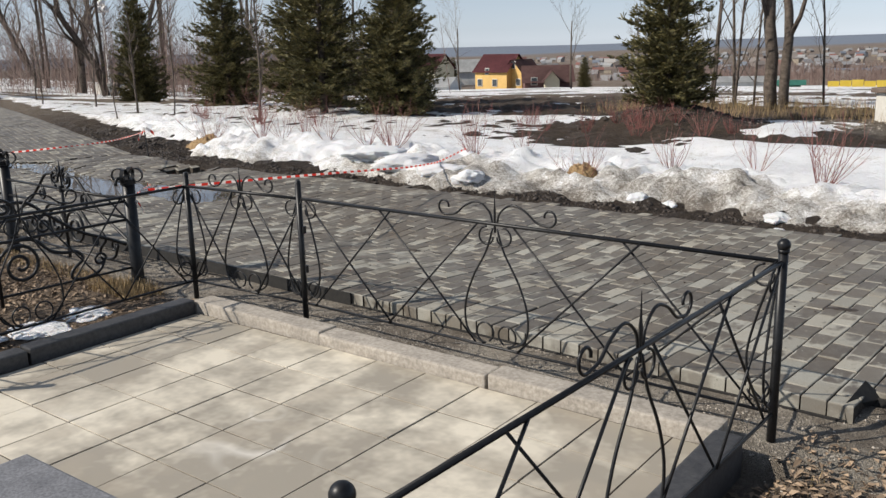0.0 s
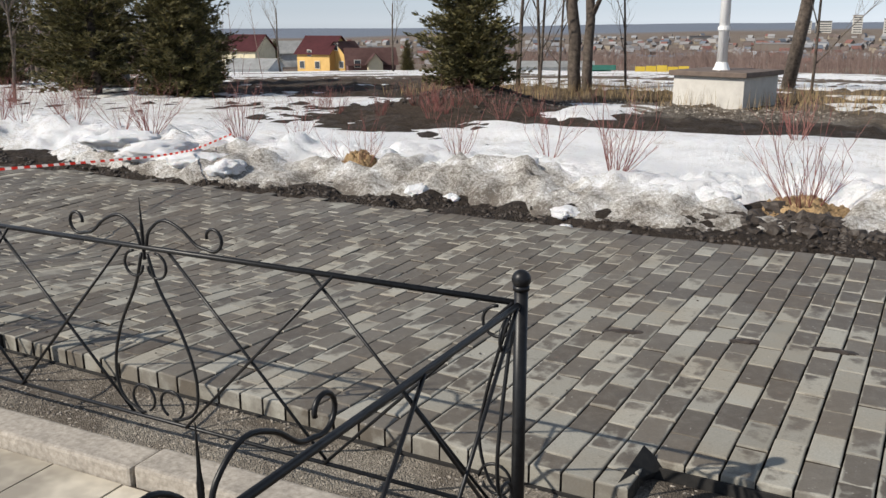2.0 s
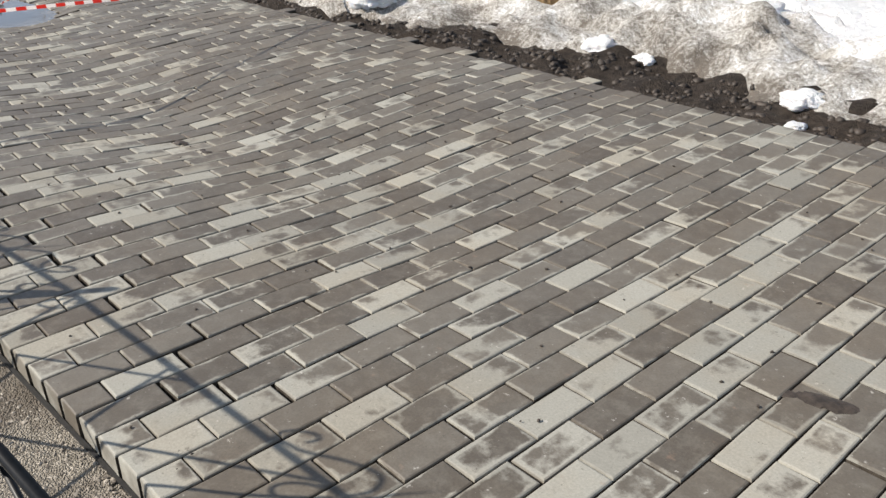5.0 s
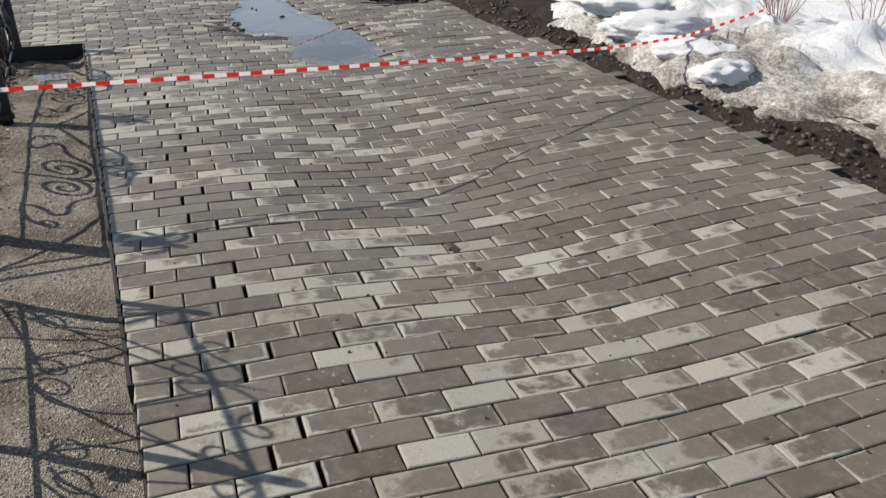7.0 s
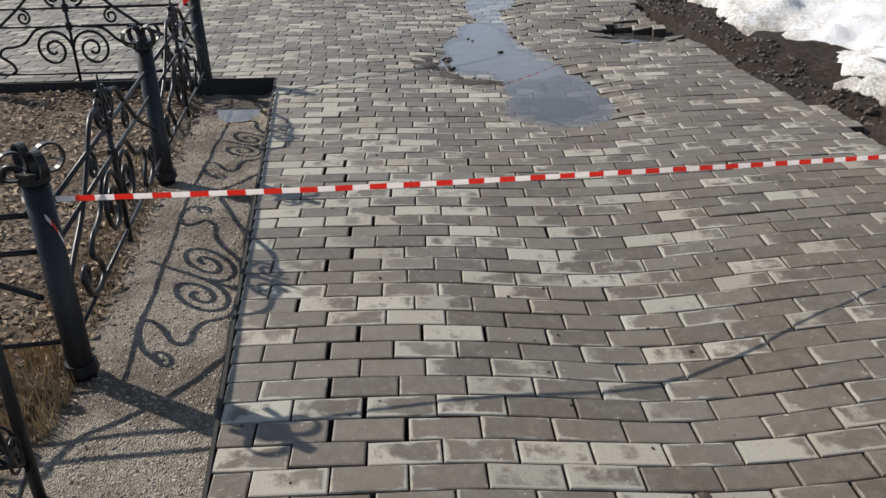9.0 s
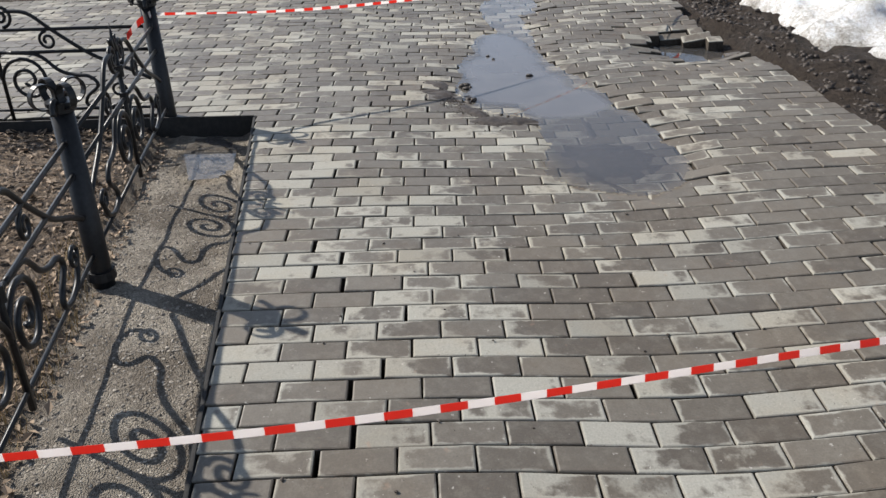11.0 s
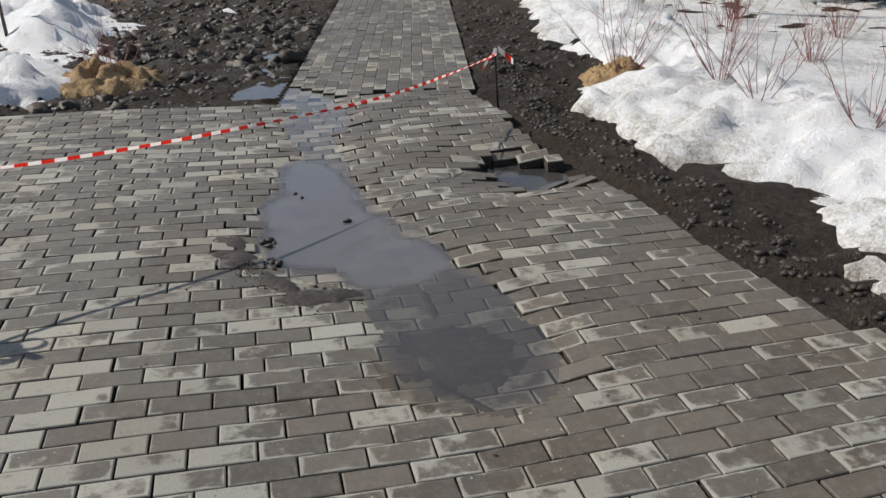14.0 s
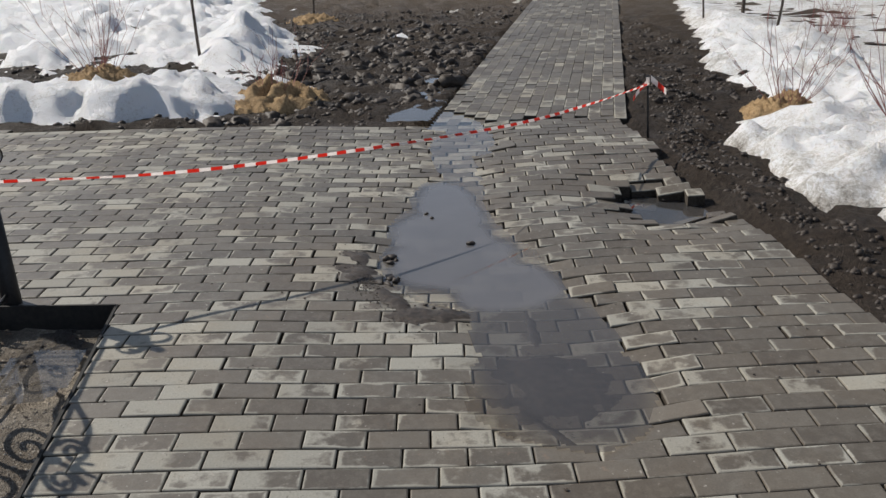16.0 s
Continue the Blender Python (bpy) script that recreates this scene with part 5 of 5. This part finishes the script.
def thicket(name, count, ring, high, label, seed):
    """Far leafless woods: fans of thin stems."""
    q = np.random.default_rng(seed)
    vs, fs = [], []
    for k in range(count):
        a, r = q.uniform(*ring[0]), q.uniform(*ring[1])
        cx, cy = -1 - r * math.sin(a), r * math.cos(a)
        z = float(land(np.array(cx), np.array(cy)))
        for j in range(5):
            px, py = cx + q.normal(0, 1.6), cy + q.normal(0, 1.6)
            h = high * q.uniform(0.25, 1.0)
            w = 0.012 + 0.0003 * r
            lx, ly = q.normal(0, 0.10 * h, 2)
            b = len(vs)
            vs += [(px - w, py, z - 0.3), (px + w, py, z - 0.3), (px + lx + w * 0.3, py + ly, z + h), (px + lx - w * 0.3, py + ly, z + h)]
            fs.append((b, b + 1, b + 2, b + 3))
            for i in range(14):
                t = q.uniform(0.2, 0.95)
                ox, oy, oz = px + lx * t, py + ly * t, z + h * t
                ex, ey, ez = ox + q.normal(0, 0.11 * h), oy + q.normal(0, 0.11 * h), oz + q.uniform(0.12, 0.32) * h
                b = len(vs)
                vs += [(ox, oy, oz - 0.6 * w), (ox, oy, oz + 0.6 * w), (ex, ey, ez)]
                fs.append((b, b + 1, b + 2))
    ob = from_arrays(name, vs, fs, FARTWIG, smooth=False)
    return tagged(ob, label, "woods", kind="stuff")


FARTWIG = varied("far_twigs", (0.12, 0.082, 0.072), (0.20, 0.145, 0.125), 0.9)
thicket("woods", 520, ((0.75, 1.4), (40, 80)), 4.5, "leafless brown woods beyond the snow", 41)
thicket("woods", 600, ((-0.25, 0.43), (120, 260)), 4.0, "leafless woods on the valley slope", 42)
thicket("woods", 700, ((-0.3, 0.75), (280, 560)), 7.0, "leafless woods below the town", 43)


# ---- plinth with mast ----
PLASTER = speckled("pale_plaster", (0.48, 0.46, 0.42), (0.58, 0.56, 0.51), 6, 0.85, 0.2)
CAP = speckled("brown_cap", (0.10, 0.075, 0.06), (0.16, 0.12, 0.095), 12, 0.7, 0.3)
MAST = material("white_enamel", (0.78, 0.78, 0.77), 0.35)
plinth = empty("mast_plinth", pose(-2.93, 16.0, -0.05, 0, 0, -17), "low pale rendered plinth with a brown slab cap", "plinth")
part("body", box(-0.61, -0.55, -0.1, 0.61, 0.6, 0.56, 0.01), PLASTER, plinth)
part("cap", box(-0.67, -0.62, 0.56, 0.67, 0.66, 0.64, 0.01), CAP, plinth)
mast = empty("mast", pose(-3.0, 16.0, 0.59), "white metal mast bolted on a plinth", "mast")
bm = tube(bmesh.new(), [(0, 0, 0.0), (0, 0, 2.0), (0, 0, 7.0)], 0.085, 14, 0.06)
part("pole", bm, MAST, mast, smooth=True)
bm = bmesh.new()
tube(bm, [(0, 0, 0), (0, 0, 0.05), (0, 0, 0.12)], 0.14, 14, 0.09)
part("foot", bm, MAST, mast)
for z in (0.62, 1.35, 2.4):
    part("band", tube(bmesh.new(), [(0, 0, z), (0, 0, z + 0.06)], 0.1, 14), MAST, mast)
x, y = g.uniform(-5.3, -1.0, 1500), g.uniform(13.7, 15.4, 1500)
scatter("gravel", on_soil(x, y, 0.004), (0.008, 0.022), PEBBLE, "pale gravel in front of a plinth", "gravel", 0.7, 15)


# ---- houses and town ----
def paint(name, a, b):
    return speckled(name, a, b, 1.5, 0.85, 0.1)


YELLOW, CREAM = paint("yellow_render", (0.62, 0.40, 0.13), (0.70, 0.46, 0.17)), paint("cream_render", (0.66, 0.60, 0.42), (0.74, 0.68, 0.5))
MAROON, BROWN = paint("maroon_sheet", (0.10, 0.026, 0.032), (0.14, 0.038, 0.044)), paint("brown_sheet", (0.13, 0.07, 0.065), (0.18, 0.10, 0.09))
GREY = paint("grey_sheet", (0.42, 0.43, 0.43), (0.56, 0.57, 0.57))
GLASS = material("dark_pane", (0.04, 0.05, 0.06), 0.12)
FRAME = material("window_frame", (0.65, 0.62, 0.56), 0.5)


def gable_house(x, y, turn, w, d, wall_h, roof_h, wall_mat, roof_mat, label, windows=(), drop=0.0, cross=None):
    """Walls with gables along local x, overhanging roof, windows as parts."""
    z = float(land(np.array(float(x)), np.array(float(y)))) + drop
    h = empty("house", pose(x, y, z, 0, 0, turn), label, "house", "far houses")
    bm = bmesh.new()
    a, b = w / 2, d / 2
    v = [bm.verts.new(p) for p in ((-a, -b, -1.5), (a, -b, -1.5), (a, b, -1.5), (-a, b, -1.5), (-a, -b, wall_h), (a, -b, wall_h), (a, b, wall_h), (-a, b, wall_h), (-a, 0, wall_h + roof_h), (a, 0, wall_h + roof_h))]
    for f in ((0, 1, 5, 4), (2, 3, 7, 6), (1, 2, 6, 9, 5), (3, 0, 4, 8, 7)):
        bm.faces.new([v[i] for i in f])
    part("wall", bm, wall_mat, h)
    o = 0.5
    k = roof_h / b

    def slope(s):
        r = bmesh.new()
        e = [r.verts.new(p) for p in ((-a - o, 0, wall_h + roof_h + 0.1), (a + o, 0, wall_h + roof_h + 0.1), (a + o, s * (b + o), wall_h - k * o + 0.1), (-a - o, s * (b + o), wall_h - k * o + 0.1))]
        r.faces.new(e)
        bmesh.ops.solidify(r, geom=r.faces[:], thickness=0.18)
        return r

    part("roof", slope(-1), roof_mat, h)
    part("roof", slope(1), roof_mat, h)
    for face, u, zz, ww, hh in windows:
        if face == "front":
            win = part("window", box(u - ww / 2, -b - 0.10, zz, u + ww / 2, -b + 0.02, zz + hh), FRAME, h)
            part("pane", box(u - ww / 2 + 0.1, -b - 0.13, zz + 0.1, u + ww / 2 - 0.1, -b - 0.08, zz + hh - 0.1), GLASS, win)
        else:
            s = -a if face == "left" else a
            win = part("window", box(s - 0.08, u - ww / 2, zz, s + 0.08, u + ww / 2, zz + hh), FRAME, h)
            part("pane", box(s - 0.12, u - ww / 2 + 0.1, zz + 0.1, s + 0.12, u + ww / 2 - 0.1, zz + hh - 0.1), GLASS, win)
    return h


WINS = [("left", -1.3, 0.8, 1.1, 1.3), ("left", 1.3, 0.8, 1.1, 1.3), ("left", 0, 3.9, 1.2, 1.4), ("front", -2.6, 0.8, 1.2, 1.4), ("front", 1.0, 0.8, 1.2, 1.4), ("front", -0.8, 3.0, 1.0, 1.2)]


def bearing(az, dist):
    """A place at that bearing, in degrees west of north, from the walk's start."""
    return -dist * math.sin(radians(az)), dist * math.cos(radians(az))


gable_house(*bearing(35.6, 170), 35.6 - 38, 7.6, 6.6, 3.7, 2.9, YELLOW, MAROON, "yellow two-storey house with a maroon roof", WINS)
gable_house(*bearing(34.3, 168), 34.3 + 50, 5.0, 4.2, 3.5, 2.0, YELLOW, BROWN, "yellow house wing with a brown gable roof", WINS[:3])
gable_house(*bearing(32.7, 164), 32.7 + 6, 8.6, 6.5, 1.5, 2.6, BROWN, BROWN, "low brown-roofed house among bare trees", WINS[3:5])
gable_house(*bearing(32.4, 160), 32.4 + 96, 3.0, 2.6, 1.5, 1.5, CREAM, BROWN, "small gabled porch with a brown roof")
gable_house(*bearing(40.3, 195), 40.3 - 35, 8.5, 7.5, 4.0, 3.0, CREAM, MAROON, "cream house with a steep maroon roof", WINS)
gable_house(*bearing(41.6, 205), 41.6, 9, 7, 2.6, 2.6, GREY, MAROON, "grey house with a red roof behind another")
gable_house(*bearing(39.9, 152), 39.9 - 30, 7.5, 5.0, 0.9, 1.3, GREY, GREY, "low grey shed with a pale metal roof")
gable_house(*bearing(37.6, 210), 37.6, 7, 6, 3.4, 2.4, GREY, GREY, "grey-green house behind a fence")
fence = empty("yellow_fence", pose(*bearing(14.0, 92), -3.8, 0, 0, 15), "long bright yellow board fence far off", "fence")
for k in range(5):
    part("panel", box(-3 + k * 1.05, -0.04, 0, -2 + k * 1.05, 0.04, 0.7 + 0.06 * (k % 3)), paint("yellow_boards", (0.62, 0.44, 0.04), (0.7, 0.52, 0.08)) if k == 0 else bpy.data.materials["yellow_boards"], fence)
TEAL = paint("teal_sheet", (0.05, 0.22, 0.17), (0.08, 0.28, 0.22))
gable_house(*bearing(18.0, 96), 18, 2.2, 2, 0.35, 0.3, TEAL, TEAL, "low teal metal hut far off")
gable_house(*bearing(21.5, 120), 21, 12, 3, 0.7, 0.5, GREY, GREY, "long low grey shed far off")
for k, (az, dd, w, h, m) in enumerate(((6.3, 1700, 26, 20, GREY), (5.2, 1720, 26, 20, GREY), (3.4, 1680, 15, 30, GREY), (1.5, 1650, 30, 24, GREY), (-1.5, 1700, 34, 24, GREY))):
    x, y = bearing(az, dd)
    z = float(land(np.array(x), np.array(y)))
    block = empty("apartment_block", pose(x, y, z, 0, 0, az + 4), "pale apartment block on a far hillside", "apartment block", "far apartment blocks")
    part("wall", box(-w / 2, -6, -6, w / 2, 6, h), PLASTER, block)
    part("roof", box(-w / 2 - 0.4, -6.4, h, w / 2 + 0.4, 6.4, h + 0.8), CAP, block)
    for i in range(int(h / 4)):
        part("window_band", box(-w / 2 + 1, -6.2, 2 + i * 4, w / 2 - 1, -5.9, 3.4 + i * 4), GLASS, block)


def town(count, seed):
    """Small far houses in one mesh, walls and roofs of many colours."""
    q = np.random.default_rng(seed)
    walls_v, walls_f, roofs_v, roofs_f = [], [], [], []
    for k in range(count):
        az = q.uniform(-14, 19) if k % 4 else q.uniform(18, 37)
        x, y = bearing(az, q.uniform(600, 1450))
        z = float(land(np.array(x), np.array(y)))
        w, d, h, r = q.uniform(6, 10), q.uniform(5, 8), q.uniform(2.0, 4.5), q.uniform(2, 3.5)
        if q.random() < 0.04:
            w, h, r = q.uniform(20, 40), q.uniform(5, 8), 0.6
        a = radians(az + q.normal(0, 25))
        c, s = math.cos(a), math.sin(a)

        def spin(p):
            return (x + p[0] * c - p[1] * s, y + p[0] * s + p[1] * c, z + p[2])

        b = len(walls_v)
        walls_v += [spin(p) for p in ((-w / 2, -d / 2, -3), (w / 2, -d / 2, -3), (w / 2, d / 2, -3), (-w / 2, d / 2, -3), (-w / 2, -d / 2, h), (w / 2, -d / 2, h), (w / 2, d / 2, h), (-w / 2, d / 2, h), (-w / 2, 0, h + r), (w / 2, 0, h + r))]
        walls_f += [tuple(b + i for i in f) for f in ((0, 1, 5, 4), (2, 3, 7, 6), (1, 2, 6, 9, 5), (3, 0, 4, 8, 7))]
        b = len(roofs_v)
        roofs_v += [spin(p) for p in ((-w / 2 - 0.4, -d / 2 - 0.4, h - 0.2), (w / 2 + 0.4, -d / 2 - 0.4, h - 0.2), (w / 2 + 0.4, 0, h + r + 0.2), (-w / 2 - 0.4, 0, h + r + 0.2), (w / 2 + 0.4, d / 2 + 0.4, h - 0.2), (-w / 2 - 0.4, d / 2 + 0.4, h - 0.2))]
        roofs_f += [tuple(b + i for i in f) for f in ((0, 1, 2, 3), (3, 2, 4, 5))]
    for name, v, f, m, lab in (("town_walls", walls_v, walls_f, WALLS, "pale walls of a far town"), ("town_roofs", roofs_v, roofs_f, ROOFS, "grey, red and blue roofs of a far town")):
        tagged(from_arrays(name, v, f, m, smooth=False), lab, "town", kind="stuff")


def pick(name, *colours):
    m = material(name, rough=0.8)
    k = Nodes(m)
    r = k.n.new("ShaderNodeNewGeometry").outputs["Random Per Island"]
    c = k.ramp(r, *[(i / len(colours), col) for i, col in enumerate(colours)])
    c.node.color_ramp.interpolation = "CONSTANT"
    k.colour(c)
    return m


WALLS = pick("far_walls", (0.260, 0.248, 0.236), (0.161, 0.136, 0.118), (0.310, 0.304, 0.298), (0.124, 0.099, 0.087), (0.260, 0.223, 0.174), (0.186, 0.167, 0.155))
ROOFS = pick("far_roofs", (0.186, 0.186, 0.192), (0.136, 0.105, 0.093), (0.248, 0.254, 0.267), (0.174, 0.081, 0.068), (0.124, 0.143, 0.174), (0.260, 0.260, 0.260), (0.124, 0.105, 0.093), (0.205, 0.198, 0.198), (0.155, 0.136, 0.124))
town(700, 77)

# ---- poles ----
lamp = empty("street_lamp", pose(*bearing(60.0, 45), -0.4), "white street lamp with globes on a pedestal", "street lamp")
part("pole", tube(bmesh.new(), [(0, 0, 0), (0, 0, 3.6)], 0.07, 8, 0.045), MAST, lamp)
part("pedestal", box(-0.5, -0.5, -0.2, 0.5, 0.5, 0.35, 0.02), PLASTER, lamp)
for s in (-0.28, 0.28, 0):
    bm = bmesh.new()
    bmesh.ops.create_uvsphere(bm, u_segments=12, v_segments=8, radius=0.17, matrix=Matrix.Translation((s, 0, 3.75 + (0.3 if s == 0 else 0))))
    part("globe", bm, MAST, lamp, smooth=True)
pole = empty("utility_pole", pose(*bearing(45.9, 21.5), -0.3), "pale concrete utility pole behind spruces", "pole")
part("post", tube(bmesh.new(), [(0, 0, 0), (0, 0, 8)], 0.12, 8, 0.08), PLASTER, pole)


# ---- paving bricks ----


def skew(x):
    """Lean of the rows, which fan out along the walk."""
    return 0.03 + 0.135 * min(1.0, max(0.0, (-1.0 - x) / 9.5))


def paver_shape(l, w, h=0.075):
    """A concrete paver with a rounded arris, its top at z = 0."""
    a, b = l / 2, w / 2
    v = []
    for z, q in ((-h, 0), (-0.0065, 0), (-0.0018, 0.0016), (0, 0.0055)):
        v += [(-a + q, -b + q, z), (a - q, -b + q, z), (a - q, b - q, z), (-a + q, b - q, z)]
    f = []
    for k in (0, 4, 8):
        for j in range(4):
            f.append((k + j, k + (j + 1) % 4, k + 4 + (j + 1) % 4, k + 4 + j))
    f.append((12, 13, 14, 15))
    return np.array(v), f


SIDES, OPEN_END = [1] * 4 + [0] * 9, [1, 1, 1] + [0] * 10

rng = np.random.default_rng(7)
pieces, joined_v, joined_f, joined_uv, joined_side = {}, [], [], [], []


def lay(x, y, l, w, turn, lone, parent, drop=0.0, tilt=(0.0, 0.0), lift=None, first=False):
    """One paver with its length l along the row (local x), centred at x, y."""
    z = float(paved(np.array(x), np.array(y))) if lift is None else lift
    d = 0.08
    gx_ = float(paved(np.array(x + d), np.array(y)) - paved(np.array(x - d), np.array(y))) / (2 * d)
    gy_ = float(paved(np.array(x), np.array(y + d)) - paved(np.array(x), np.array(y - d))) / (2 * d)
    if lift is not None:
        gx_ = gy_ = 0.0
    n = Vector((-gx_ + rng.normal(0, 0.010) + tilt[0], -gy_ + rng.normal(0, 0.010) + tilt[1], 1)).normalized()
    ax = Vector((math.cos(turn), math.sin(turn), 0))
    ax = (ax - n * ax.dot(n)).normalized()
    m = Matrix((ax, n.cross(ax), n)).transposed().to_4x4()
    m.translation = (x, y, z + rng.normal(0, 0.0015) - drop)
    key = (round(l - 0.001, 3), round(w - 0.0005, 4), first)
    v, f = paver_shape(*key[:2])
    if lone:
        if key not in pieces:
            me = bpy.data.meshes.new("brick")
            me.from_pydata(v.tolist(), [], f)
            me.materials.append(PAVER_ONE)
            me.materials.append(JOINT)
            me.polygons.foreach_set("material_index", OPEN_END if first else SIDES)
            uv = me.uv_layers.new(name="uv")
            for lp in me.loops:
                c = v[lp.vertex_index]
                uv.data[lp.index].uv = (c[0] / key[0] + 0.5, c[1] / key[1] + 0.5)
            pieces[key] = me
        ob = new("brick", pieces[key])
        ob.parent = parent
        ob.matrix_basis = m
    else:
        base = len(joined_v) * 16
        r = np.array(m.to_3x3())
        joined_v.append(v @ r.T + np.array(m.translation))
        joined_f.extend([tuple(base + i for i in q) for q in f])
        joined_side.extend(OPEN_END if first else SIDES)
        t = v[:, :2] / np.array(key[:2]) + 0.5
        joined_uv.extend([tuple(t[i]) for q in f for i in q])


paving = empty("pavement", Matrix(), "grey concrete block paving, damp and sunken", "paving", kind="structure")
ROW = 0.1042
for row in range(int(14.6 / ROW)):
    x0 = 1.55 - row * ROW
    lean = skew(x0)
    turn = math.pi / 2 - lean
    y = 3.48 if x0 < -0.80 else 3.70
    if x0 < -8.53:
        y -= 0.203 * 54
    first = True
    while y < 6.72:
        edge = EDGE_R if x0 > -10.9 else 6.72
        l = (0.10 if row % 2 else 0.20) if first else 0.20
        if y + l > edge + 0.02:
            l = 0.10
            if y + l > edge + 0.03:
                break
        outer, first = first, False
        cy = y + l / 2
        cx = x0 + lean * (cy - 3.48)
        y += l + 0.003 + (0.009 if -7.0 < x0 < -2.2 and 0.27 < y + l - 3.48 < 0.45 and rng.random() < 0.6 else 0.0) + (rng.uniform(0, 0.008) if rng.random() < 0.12 else 0.0)
        if cx < cross_far(cy) + 0.05 or (cx > -0.82 and cy < 3.72) or (cy < 3.40 and cx > cross_near(cy) - 0.04):
            continue
        p = float(pit_field(np.array(cx), np.array(cy)))
        if p > 0.25:
            continue
        if p > -0.9:
            k = 0.55 * (p + 0.9) / 1.15
            lay(cx, cy, l, 0.099, turn + rng.normal(0, 0.06), False, paving, 0.05 * max(0, p + 0.4) * (0.3 if cy > 6.35 else 1.0), (k * (-9.42 - cx) + rng.normal(0, 0.05), k * (6.29 - cy) * 1.5 + rng.normal(0, 0.06)))
        else:
            lay(cx, cy, l, 0.099, turn + rng.normal(0, 0.007), -4.92 < cx < -3.12, paving, first=outer)
for cx, cy, drop, tx, ty, turn in ((-9.60, 6.24, 0.10, 0.4, 0.3, 1.3), (-9.28, 6.42, 0.08, -0.5, -0.2, 1.9), (-9.46, 6.12, 0.13, 0.2, 0.6, 1.5), (-9.17, 6.45, 0.05, -0.5, -0.4, 1.2)):
    lay(cx, cy, 0.20, 0.099, turn, False, paving, drop, (tx, ty))
# the narrow path beyond, laid lengthwise
for line in range(15):
    v = -0.71 + line * 0.1015
    u = -0.05 + (0.1 if line % 2 else 0.0) - 0.0
    while u < 22:
        x = -11.50 - 0.951 * u + 0.309 * v
        y = 6.0 + 0.309 * u + 0.951 * v
        u += 0.204
        if x > cross_far(y) - 0.02:
            continue
        lay(x, y, 0.20, 0.10, math.atan2(0.309, -0.951) + rng.normal(0, 0.005), False, paving, lift=float(paved(np.array(x), np.array(y))) + float(land(np.array(x), np.array(y))))
field = from_arrays("brick_field", np.concatenate(joined_v), joined_f, PAVER_MANY, paving, smooth=False)
tagged(field, kind="stuff")
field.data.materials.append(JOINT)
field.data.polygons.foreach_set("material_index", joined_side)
fuv = field.data.uv_layers.new(name="uv")
fuv.data.foreach_set("uv", np.array(joined_uv, np.float32).ravel())
